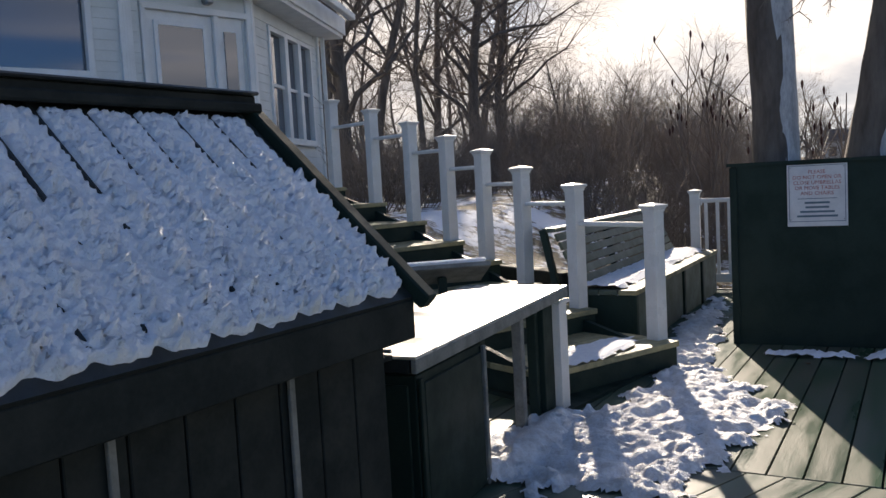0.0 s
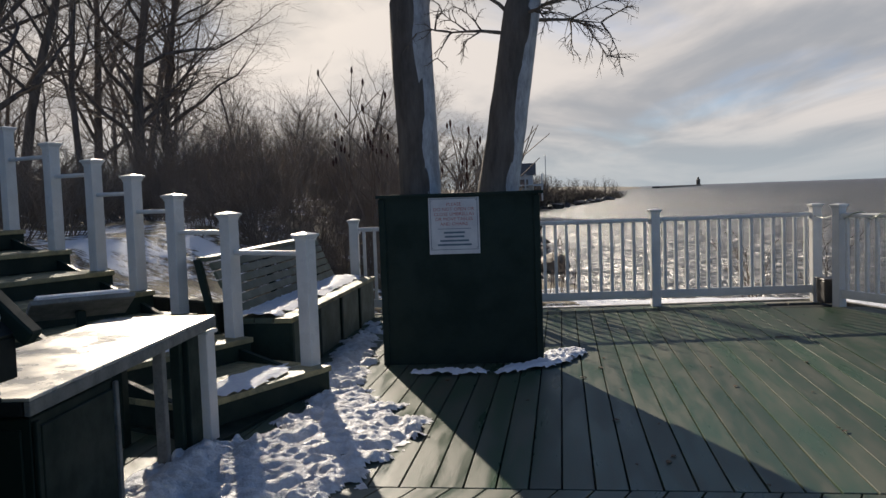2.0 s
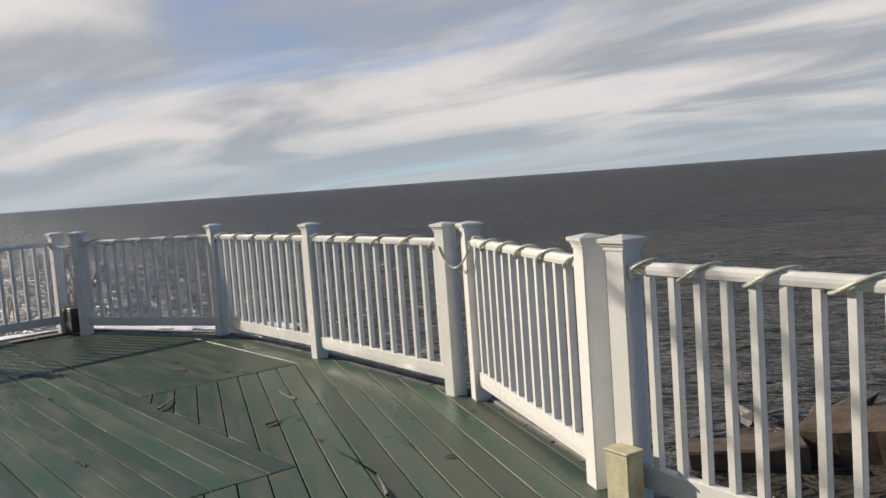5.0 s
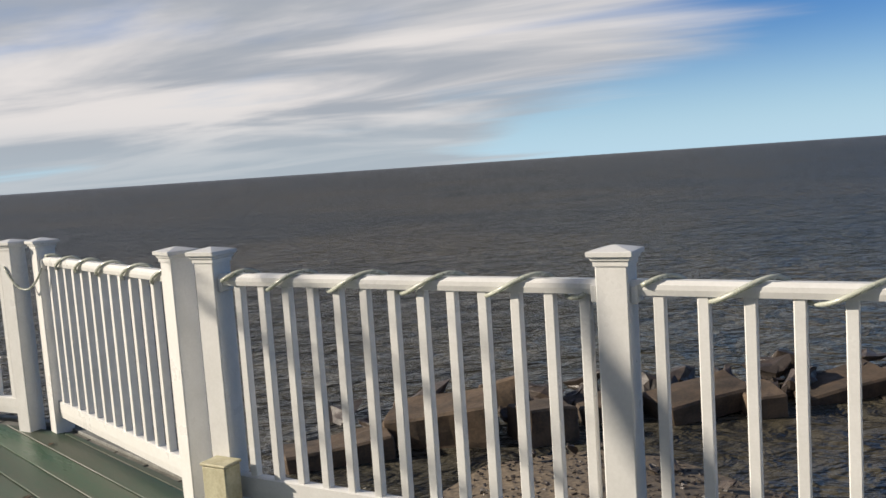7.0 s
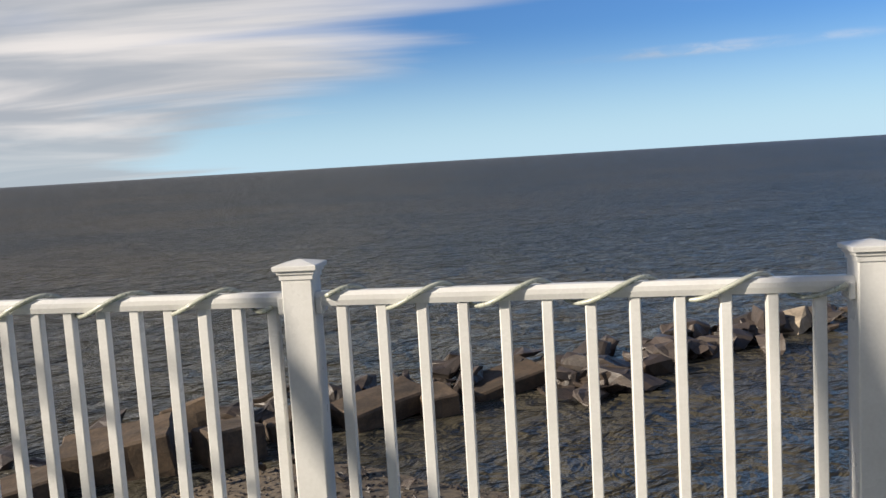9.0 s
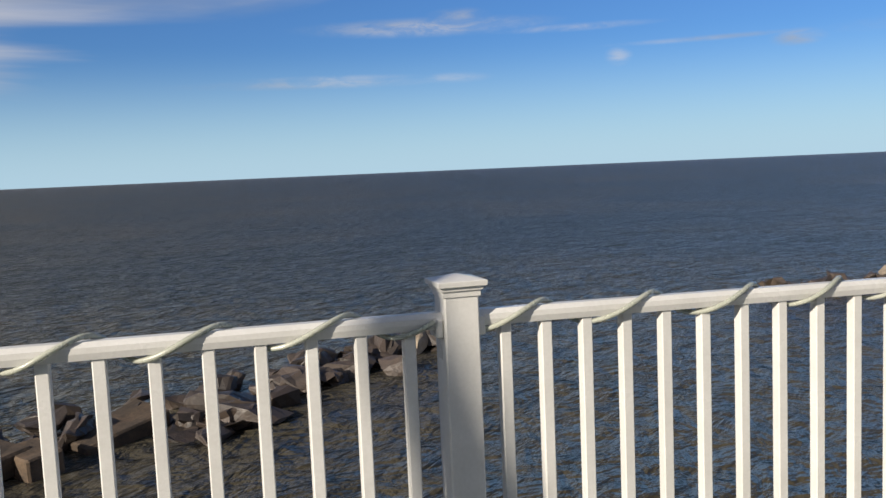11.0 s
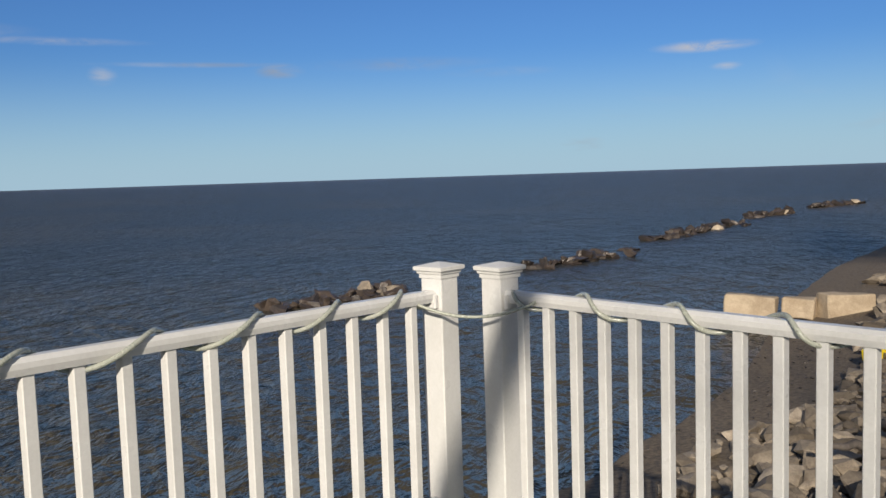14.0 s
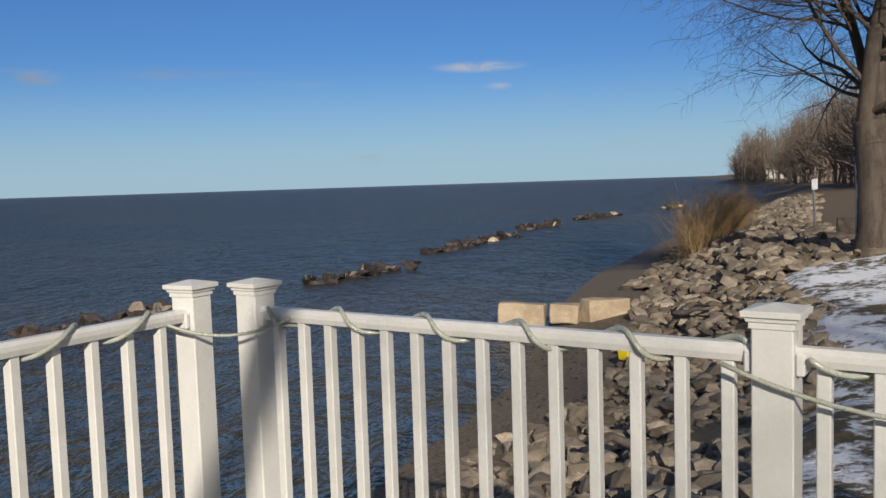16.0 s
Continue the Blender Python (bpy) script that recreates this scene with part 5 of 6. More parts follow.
def sumac(seed, height):
    """A sparse shrub with upright dark seed heads."""
    rnd = random.Random(seed)
    stems, heads = [], []
    for _ in range(6):
        d = Vector((rnd.gauss(0, 0.22), rnd.gauss(0, 0.22), 1)).normalized()
        pts = [Vector((rnd.gauss(0, 0.1), rnd.gauss(0, 0.1), -0.1))]
        ln = height * rnd.uniform(0.75, 1.0)
        for k in range(4):
            d = (d + Vector((rnd.gauss(0, 0.14), rnd.gauss(0, 0.14), 0.05))).normalized()
            pts.append(pts[-1] + d * ln / 4)
        tips = [pts[-1]]
        lines = [(pts, [0.02, 0.017, 0.014, 0.011, 0.007])]
        for _ in range(4):
            k = rnd.randrange(2, 4)
            s = pts[k].lerp(pts[k + 1], rnd.random())
            e = s + (d + Vector((rnd.gauss(0, 0.5), rnd.gauss(0, 0.5), 0.2))) * ln * rnd.uniform(0.15, 0.28)
            lines.append(([s, e], [0.009, 0.006]))
            tips.append(e)
        one = ([], [])
        for line_pts, rs in lines:
            v, f = tube(line_pts, rs, 4, False)
            o = len(one[0])
            one[0].extend(v), one[1].extend(tuple(i + o for i in q) for q in f)
        stems.append(one)
        heads += [t for t in tips if rnd.random() < 0.45]
    return stems, heads


for i, (px_az, d, h) in enumerate(((17.6, 12.6, 2.7), (18.6, 12.9, 2.5), (23.4, 11.6, 2.35), (24.8, 12.4, 2.2))):
    x, y = d * math.sin(radians(px_az)), d * math.cos(radians(px_az))
    stems, heads = sumac(80 + i, h)
    s = thing("sumac_shrub", "leafless sumac shrub with dark upright seed heads", "shrub", "sumac shrubs", m=pose(x, y, ground_at(x, y), 0, 0, 0))
    for one in stems:
        link("stem", raw("stem", *one, TWIG), s)
    for t in heads:
        v, f = tube([t + Vector((0, 0, dz)) for dz in (-0.015, 0.01, 0.045, 0.075, 0.095)], [0.005, 0.014, 0.018, 0.012, 0.003], 6)
        link("seed_head", raw("seed_head", v, f, SEED, True), s)

for x, y, h, n_st in ((5.35, 9.3, 1.15, 9), (7.9, 8.6, 0.75, 8), (8.6, 8.2, 0.8, 8)):
    sh = link("shore_shrub", raw("shore_shrub", *shrub(int(x * 100), h + 0.3, n_st, 0.5, 6, 0.008), TWIG), None, pose(x, y, -0.22))
    tagged(sh, "small bare shrub outside the railing", "shrub", "shrubs outside the railing")


# ---- rocks ----
def rock_mesh(seed, mat, points=13, flat=1.0, chip=0.0):
    """An angular stone, the hull of some points."""
    rnd = random.Random(seed)
    bm = bmesh.new()
    for _ in range(points):
        d = Vector((rnd.gauss(0, 1), rnd.gauss(0, 1), rnd.gauss(0, 1))).normalized() * rnd.uniform(0.38, 0.55)
        bm.verts.new((d.x * 1.15, d.y * 0.9, d.z * flat))
    hull = bmesh.ops.convex_hull(bm, input=bm.verts)
    bmesh.ops.delete(bm, geom=[v for v in hull["geom_interior"] if isinstance(v, bmesh.types.BMVert)], context="VERTS")
    if chip:
        bmesh.ops.subdivide_edges(bm, edges=bm.edges[:], cuts=1, use_grid_fill=True)
        bmesh.ops.triangulate(bm, faces=bm.faces[:])
        for v in bm.verts:
            v.co += Vector([noise.noise(v.co * 3.1 + Vector((seed, k * 7, 0))) for k in range(3)]) * chip
    return mesh_of(bm, "stone", mat)


PALE = [rock_mesh(100 + i, STONE, 17, 0.62) for i in range(7)]
WET = [rock_mesh(120 + i, WET_STONE, 14, 0.68, 0.16) for i in range(6)]
PALE_RAW = []
for me in PALE:
    PALE_RAW.append(([v.co.copy() for v in me.vertices], [tuple(p.vertices) for p in me.polygons]))


def pick_rnd_pose(rnd, x, y, z, size):
    s = (size * rnd.uniform(0.8, 1.25), size * rnd.uniform(0.8, 1.2), size * rnd.uniform(0.7, 1.1))
    return pose(x, y, z, rnd.uniform(-25, 25), rnd.uniform(-25, 25), rnd.uniform(0, 360)) @ Matrix.Diagonal((*s, 1))


# riprap below the lawn
riprap = thing("riprap_bank", "bank of pale broken limestone riprap above the beach", "riprap")
rnd = random.Random(17)
placed, extra = 0, []
candidates = []
for _ in range(15000):
    t = rnd.random() ** 1.6
    y = -3.0 - t * 62
    x = -1.0 + (y + 4) * 0.52 + rnd.uniform(-6.5, 4.5) * (1 + t * 0.4)
    candidates.append((x, y))
dist_c = shore_distance(np.array([c[0] for c in candidates]), np.array([c[1] for c in candidates]))
height_c = ground_height(np.array([c[0] for c in candidates]), np.array([c[1] for c in candidates]))
for (x, y), d, h in zip(candidates, dist_c, height_c):
    top_edge = (5.5 if y > -18 else 8.2) + 0.9 * noise.noise((x * 0.3, y * 0.3, 2))
    low_edge = 1.5 + 1.2 * noise.noise((x * 0.25, y * 0.25, 9)) + (0.8 if y < -20 else 0)
    if not low_edge < d < top_edge or inside(x, y, wide):
        continue
    size = rnd.choice((0.12, 0.15, 0.18, 0.22, 0.28, 0.42)) * rnd.uniform(0.85, 1.2) * (1.35 if y < -18 else 1.0)
    m = pick_rnd_pose(rnd, x, y, h + size * 0.12, size)
    if placed < 300 and y > -14:
        link("stone", PALE[rnd.randrange(7)], riprap, m)
        placed += 1
    else:
        extra.append((rnd.randrange(7), m))
vs, fs = [], []
for k, m in extra:
    v, f = PALE_RAW[k]
    o = len(vs)
    vs += [m @ p for p in v]
    fs += [tuple(i + o for i in q) for q in f]
more = link("rubble", raw("rubble", vs, fs, STONE), riprap, None, "further broken limestone")
more["kind"] = "stuff"

# stone groyne and broken breakwater in the lake
GROYNE = [((12.1, -7.6), (13.1, -15.2), 66, (0.55, 1.2)), ((13.2, -15.4), (13.4, -17.0), 5, (0.3, 0.5)), ((8.4, -25.4), (4.9, -29.9), 40, (0.45, 0.9)), ((0.9, -35.8), (-3.3, -40.3), 34, (0.5, 1.1)),
          ((-4.1, -42.7), (-4.4, -43.0), 2, (0.5, 0.8)), ((-5.8, -48.2), (-13.6, -61.2), 44, (0.55, 1.1)), ((-15.4, -67.0), (-21.0, -73.8), 30, (0.6, 1.2)), ((-24, -80), (-31, -87), 26, (0.7, 1.3)), ((-41, -99), (-47, -106), 14, (0.8, 1.4)), ((-57, -117), (-66, -127), 18, (1.0, 1.8))]
for a, b2, count, sizes in GROYNE:
    reef = thing("rock_reef", "low reef of dark wet boulders awash in the lake", "rocks", "reefs in the lake")
    for i in range(count):
        f = (i + rnd.random()) / count
        size = rnd.uniform(*sizes)
        wide_off = rnd.gauss(0, 0.45 if count > 30 else 0.3)
        dx, dy = b2[0] - a[0], b2[1] - a[1]
        ln = max(math.hypot(dx, dy), 0.1)
        x, y = a[0] + dx * f - dy / ln * wide_off, a[1] + dy * f + dx / ln * wide_off
        me = WET[rnd.randrange(6)] if rnd.random() < 0.97 else PALE[rnd.randrange(7)]
        link("boulder", me, reef, pick_rnd_pose(rnd, x, y, LAKE + size * rnd.uniform(-0.05, 0.22), size))


def slab(x, y, turn, size, lift, tilt=(0, 0), mat=None, label="broken brown concrete slab at the water's edge", group="concrete slabs"):
    bm = box(size, None, 0.03)
    bmesh.ops.subdivide_edges(bm, edges=bm.edges[:], cuts=2, use_grid_fill=True)
    for v in bm.verts:
        v.co += Vector((noise.noise(v.co * 2.1 + Vector((x, y, 0))), noise.noise(v.co * 2.3 + Vector((y, x, 5))), noise.noise(v.co * 1.9 + Vector((x, 3, y))))) * 0.05
    ob = link("concrete_slab", mesh_of(bm, "concrete_slab", mat or CONCRETE), None, pose(x, y, lift, tilt[0], tilt[1], turn))
    return tagged(ob, label, "slab", group)


for x, y, turn, size, lift, tilt in ((11.9, 0.45, 99, (1.5, 0.8, 0.55), -2.64, (4, 4)), (12.3, -1.05, 74, (1.5, 0.9, 0.75), -2.45, (-4, 7)), (11.95, -2.45, 103, (0.8, 0.75, 0.62), -2.46, (6, -4)),
                                     (12.5, -3.55, 82, (0.9, 0.7, 0.30), -2.42, (3, 9)), (12.4, -4.9, 103, (1.5, 0.85, 0.34), -2.42, (-3, 5)), (12.1, -5.7, 95, (0.55, 0.7, 0.42), -2.46, (-5, 3)), (12.6, -7.2, 97, (1.5, 0.8, 0.30), -2.50, (-4, 8)), (13.0, -2.1, 80, (0.7, 0.5, 0.5), -2.25, (12, 14))):
    slab(x, y, turn, size, lift, tilt)
rubble = thing("rock_reef", "dark boulders piled behind the concrete slabs", "rocks", "reefs in the lake")
for i in range(44):
    y = rnd.uniform(-8.5, 0.6)
    size = rnd.uniform(0.3, 0.75)
    link("boulder", WET[rnd.randrange(6)], rubble, pick_rnd_pose(rnd, 13.1 + rnd.uniform(-0.35, 0.7), y, LAKE + size * rnd.uniform(0.05, 0.5), size))
for i in range(10):
    size = rnd.uniform(0.15, 0.32)
    link("boulder", WET[rnd.randrange(6)], rubble, pick_rnd_pose(rnd, rnd.uniform(9.2, 11.0), rnd.uniform(-4.2, -2.0), LAKE + 0.16, size))
for x, y, turn, size in ((-4.9, -22.6, -20, (1.25, 0.6, 0.62)), (-6.05, -22.45, -24, (0.75, 0.6, 0.50)), (-7.1, -22.3, 10, (1.25, 0.6, 0.68))):
    slab(x, y, turn, size, LAKE + 0.38, (2, -3), TAN_BLOCK, "tan concrete block lying on the beach", "beach blocks")

# gravel on the small beach
pebble = rock_mesh(140, WET_STONE, 8, 0.6)
pv, pf = [v.co.copy() for v in pebble.vertices], [tuple(p.vertices) for p in pebble.polygons]
vs, fs = [], []
for i in range(2600):
    x, y = (rnd.uniform(7.6, 11.2), rnd.uniform(-4.9, 0.5)) if i < 1500 else (rnd.uniform(-6.5, 3.0), rnd.uniform(-20, -8.2))
    d = float(shore_distance(np.array([x]), np.array([y]))[0])
    if not 0.0 < d < 3.5:
        continue
    m = pick_rnd_pose(rnd, x, y, ground_at(x, y) + 0.015, rnd.uniform(0.03, 0.09))
    o = len(vs)
    vs += [m @ p for p in pv]
    fs += [tuple(k + o for k in q) for q in pf]
gravel = tagged(link("gravel", raw("gravel", vs, fs, WET_STONE)), "wet dark gravel strewn over the beach", "gravel", kind="stuff")

# drift and odd things on the bank
box_y = thing("yellow_crate", "small bright yellow plastic crate among the stones", "crate", m=pose(-5.35, -15.9, ground_at(-5.35, -15.9) + 0.12, 6, 4, 30))
part("body", box((0.34, 0.26, 0.20), Matrix.Translation((0, 0, 0.10)), 0.02), YELLOW, box_y)
part("handle", box((0.05, 0.06, 0.10), Matrix.Translation((0.12, 0, 0.24)), 0.015), YELLOW, box_y)
for x, y, ln, turn in ((-6.5, -15.2, 1.5, 55), (-2.9, -9.7, 1.0, 20), (-3.4, -10.4, 0.8, 80), (-7.4, -17.6, 0.9, 130)):
    z = ground_at(x, y) + 0.30
    pts = [(k * ln / 5 - ln / 2, 0.06 * math.sin(k * 1.7), 0.03 * math.cos(k * 2.1)) for k in range(6)]
    ob = link("driftwood", raw("driftwood", *tube(pts, [0.05, 0.06, 0.055, 0.05, 0.04, 0.025], 7), BARK, True), None, pose(x, y, z, 0, -14, turn))
    tagged(ob, "bent grey driftwood log lying on the stones", "driftwood", "driftwood on the bank")
for x, y, r, ln in ((-14.0, -22.6, 0.34, 0.9), (-14.55, -22.1, 0.27, 0.7), (-13.1, -21.9, 0.2, 0.8)):
    log = thing("log", "short thick dark log lying on the bank", "log", "logs on the bank", m=pose(x, y, ground_at(x, y) + r * 0.9, 90, 0, -30 + x * 7))
    v, f = tube([(0.01 * math.sin(k * 2.3), 0.01 * math.cos(k * 1.9), k * ln / 5) for k in range(6)], [r * c for c in (0.97, 1.0, 0.98, 1.02, 1.0, 0.96)], 14, False)
    link("bark", raw("bark", v, f, LIT_BARK, True), log)
    for z0 in (0.004, ln - 0.004):
        part("cut_end", prism([(r * 0.97 * math.cos(g * 0.449), r * 0.97 * math.sin(g * 0.449)) for g in range(14)], z0 - 0.002, z0 + 0.002), DARK_WOOD, log)
notice = thing("bank_sign", "small white sign on a thin post above the riprap", "sign", m=pose(-15.2, -25.6, ground_at(-15.2, -25.6), 0, 4, 30))
part("post", box((0.06, 0.06, 1.75), Matrix.Translation((0, 0, 0.85)), 0.005), GREY_METAL, notice)
part("plate", box((0.34, 0.02, 0.34), Matrix.Translation((0, 0.04, 1.55)), 0.004), SIGN_WHITE, notice)

# dry reeds and shrubs along the far beach
reeds = [shrub(90 + i, 1.7, 60, 0.55, 3, 0.007) for i in range(2)]
places = []
for i in range(17):
    x, y = -15.2 + rnd.gauss(0, 0.9), -32.5 + rnd.gauss(0, 2.2)
    d = float(shore_distance(np.array([x]), np.array([y]))[0])
    if 0.6 < d < 5.5:
        places.append((rnd.randrange(2), pose(x, y, ground_at(x, y), 0, 0, rnd.uniform(0, 360)) @ Matrix.Scale(rnd.uniform(0.7, 1.25), 4)))
v, f = join_copies(reeds, places)
tagged(link("reeds", fast_mesh("reeds", v, f, REED)), "tall dry tan reeds at the edge of the beach", "reeds", kind="stuff")
for i in range(3):
    x, y = -12.4 - i * 0.7, -28.1 - i * 1.5
    sh = link("shore_shrub", raw("shore_shrub", *shrub(95 + i, 2.6, 22, 0.6, 8, 0.008), REED), None, pose(x, y, ground_at(x, y)))
    tagged(sh, "tall tan leafless shrub beside the beach", "shrub", "shrubs by the beach")

# ---- distance ----
woods = []
for i in range(260):
    a = rnd.uniform(143.0, 152.7) if i % 3 else rnd.uniform(148.5, 152.6)
    d = float(np.interp(a, [143, 146, 148.5, 150.5, 152.7], [85, 125, 210, 320, 415])) * rnd.uniform(0.86, 1.12)
    crest = float(np.interp(a, [143, 145, 147, 148.5, 150, 152, 152.7], [6.5, 6.0, 5.0, 3.7, 2.9, 2.4, 1.5])) * rnd.uniform(0.55, 1.0)
    x, y = 0.4 + d * math.sin(radians(-a)), -0.6 + d * math.cos(radians(a))
    if float(shore_distance(np.array([x]), np.array([y]))[0]) < 3.0:
        continue
    z = ground_at(x, y) - 0.3
    tall = max(2.5, d * math.tan(radians(crest)) + 1.3 - z)
    woods.append((rnd.randrange(2), pose(x, y, z, 0, 0, rnd.uniform(0, 360)) @ Matrix.Diagonal((tall / 8.0 * 0.9, tall / 8.0 * 0.9, tall / 8.0, 1))))
far_tree = [grow_tree(201, 8.5, 0.17, limbs=13, levels=3, first=0.12, fork=0.6, thin=0.6), grow_tree(202, 7.0, 0.15, limbs=15, levels=3, first=0.1, spread=0.75, fork=0.6, thin=0.6)]
flat_tree = [(w[0] + t[0], w[1] + [tuple(i + len(w[0]) for i in q) for q in t[1]]) for w, t in far_tree]
v, f = join_copies(flat_tree, woods)
tagged(link("far_woods", fast_mesh("far_woods", v, f, TWIG)), "brown leafless woods along the far bank", "woods", kind="stuff")
shore_places = []
for i in range(70):
    a = rnd.uniform(24.5, 33.2)
    d = float(np.interp(a, [24, 26.4, 28.8, 33.1], [125, 150, 185, 285])) * rnd.uniform(1.04, 1.3)
    x, y = 0.4 + d * math.sin(radians(a)), -0.2 + d * math.cos(radians(a))
    crest = float(np.interp(a, [24, 26.4, 28, 30, 32, 33.3], [1.6, 1.05, 0.95, 0.8, 0.6, 0.2])) * rnd.uniform(0.45, 1.0)
    z = max(ground_at(x, y), LAKE + 0.4) - 0.3
    tall = max(1.5, d * math.tan(radians(crest)) + 1.3 - z)
    shore_places.append((rnd.randrange(2), pose(x, y, z, 0, 0, rnd.uniform(0, 360)) @ Matrix.Scale(tall / 8.0, 4)))
for i in range(7):
    x, y = 50.5 + i * 1.1, 114.0 + rnd.uniform(-2, 3)
    shore_places.append((rnd.randrange(2), pose(x, y, ground_at(x, y) - 0.3, 0, 0, rnd.uniform(0, 360)) @ Matrix.Scale(rnd.uniform(0.95, 1.2), 4)))
v, f = join_copies(flat_tree, shore_places)
tagged(link("far_woods", fast_mesh("far_woods", v, f, BARK)), "low bare woods along the distant shore", "woods", kind="stuff")


thicket = [shrub(65 + i, 3.0, 11, 0.9, 4, 0.06) for i in range(2)]
places = []
for i in range(230):
    a = rnd.uniform(24.0, 33.3)
    d = float(np.interp(a, [24, 26.4, 28.8, 33.1], [118, 142, 172, 272])) * rnd.uniform(1.02, 1.16)
    x, y = 0.4 + d * math.sin(radians(a)), -0.2 + d * math.cos(radians(a))
    tall = float(np.interp(a, [24, 28, 31, 33.3], [3.6, 3.4, 3.2, 2.2])) * rnd.uniform(0.6, 1.1)
    places.append((rnd.randrange(2), pose(x, y, max(ground_at(x, y), LAKE + 0.3) - 0.2, 0, 0, rnd.uniform(0, 360)) @ Matrix.Diagonal((tall / 2.2, tall / 2.2, tall / 3.0, 1))))
v, f = join_copies(thicket, places)
tagged(link("far_thicket", fast_mesh("far_thicket", v, f, LIT_BARK)), "dark leafless thicket along the distant shore", "thicket", kind="stuff")


def cottage(x, y, turn, size, label, z0=None, wall=FAR_WALL):
    h = thing("cottage", label, "house", "houses along the shore", m=pose(x, y, ground_at(x, y) if z0 is None else z0, 0, 0, turn))
    w, d, z = size
    part("wall", box((w, d, z), Matrix.Translation((0, 0, z / 2)), 0.03), wall, h)
    bm = bmesh.new()
    for sx in (-w / 2 - 0.4, w / 2 + 0.4):
        bm.faces.new([bm.verts.new(p) for p in ((sx, -d / 2 - 0.5, z), (sx, d / 2 + 0.5, z), (sx, 0, z + d * 0.28))])
    bm.verts.ensure_lookup_table()
    a = bm.verts
    bm.faces.new((a[0], a[3], a[5], a[2])), bm.faces.new((a[1], a[2], a[5], a[4])), bm.faces.new((a[0], a[1], a[4], a[3]))
    part("roof", bm, SHINGLE, h)
    for k in range(max(2, int(w / 2.2))):
        for sy in (-1, 1):
            part("window", box((1.1, 0.06, 1.1), Matrix.Translation((-w / 2 + (k + 0.5) * w / max(2, int(w / 2.2)), sy * (d / 2 + 0.02), z * 0.58)), 0.02), WINDOW, h)
    return h


deck_house = cottage(52.4, 107.8, -28, (7.2, 6.0, 2.7), "white cottage with a raised deck on the shore", 0.6)
part("foundation", box((6.4, 5.8, 3.0), Matrix.Translation((0, 0, -1.49)), 0.05), CONCRETE, deck_house)
part("balcony", box((7.0, 2.2, 0.2), Matrix.Translation((1.5, -4.1, 1.3)), 0.03), FAR_WALL, deck_house)
for x in (-3.3, -1.1, 1.1, 3.3):
    part("balcony_post", box((0.2, 0.2, 3.6), Matrix.Translation((x + 1.5, -5.1, 1.0)), 0.02), FAR_WALL, deck_house)
cottage(-158, -279, 62, (9, 6, 3.2), "small white house among the far trees")
mast = thing("radio_mast", "thin grey mast on the distant shore", "mast", m=pose(117.5, 217, ground_at(117.5, 217)))
part("pole", box((0.18, 0.18, 11.8), Matrix.Translation((0, 0, 5.4)), 0.04), GREY_METAL, mast)
pier = tagged(link("backdrop_pier", mesh_of(prism([(640, 905), (648, 900), (1095, 1385), (1085, 1392)], LAKE - 1, LAKE + 2.4), "backdrop_pier", WET_STONE)), "long dark stone pier far out in the lake", "pier", kind="structure")
light = thing("lighthouse", "small dark lighthouse at the end of the far pier", "lighthouse", m=pose(1082, 1378, LAKE + 2))
part("tower", box((6, 6, 11), Matrix.Translation((0, 0, 5.5)), 0.8), WET_STONE, light)
part("lantern", box((3.6, 3.6, 4.0), Matrix.Translation((0, 0, 12.9)), 0.8), BLACK, light)
# snowy boulders on the near shore beyond the railing
shore_rocks = thing("shore_boulders", "dark shore boulders dusted with snow", "rocks")
for i in range(130):
    t = rnd.random()
    k = 20 + 105 * t
    x, y = 0.462 * k + rnd.uniform(-2.5, 1.5) + 1.0, 0.95 * k
    d = float(shore_distance(np.array([x]), np.array([y]))[0])
    if -2.5 < d < 4:
        size = rnd.uniform(0.7, 1.8) * (1 + t)
        link("boulder", WET[rnd.randrange(6)] if rnd.random() < 0.8 else PALE[0], shore_rocks, pick_rnd_pose(rnd, x, y, max(ground_at(x, y), LAKE) + size * 0.15, size))
for i in range(60):
    y = rnd.uniform(126, 225)
    x = np.interp(y, [124, 217, 300], [61, 135, 190]) + rnd.uniform(-3, 3)
    size = rnd.uniform(1.5, 3.5)
    link("boulder", WET[rnd.randrange(6)], shore_rocks, pick_rnd_pose(rnd, x, y, LAKE + 0.3, size))


# ---- snow ----
def snow_grid(name, rows, cols, place, keep=None, label="", category="snow", parent=None, mat=None):
    """A thick uneven snow sheet: place(i, j) gives each point."""
    pts = [[place(i, j) for j in range(cols)] for i in range(rows)]
    verts, faces, index = [], [], {}

    def at(i, j):
        if (i, j) not in index:
            index[(i, j)] = len(verts)
            verts.append(pts[i][j])
        return index[(i, j)]

    for i in range(rows - 1):
        for j in range(cols - 1):
            if keep is None or all(keep(a, b2) for a, b2 in ((i, j), (i + 1, j), (i, j + 1), (i + 1, j + 1))):
                faces.append((at(i, j), at(i + 1, j), at(i + 1, j + 1), at(i, j + 1)))
    ob = link(name, raw(name, verts, faces, mat or SNOW, True), parent)
    return tagged(ob, label, category) if parent is None else ob


# on the hut's roof: lumpy, furrowed along the seams
ROWS, COLS = 130, 560


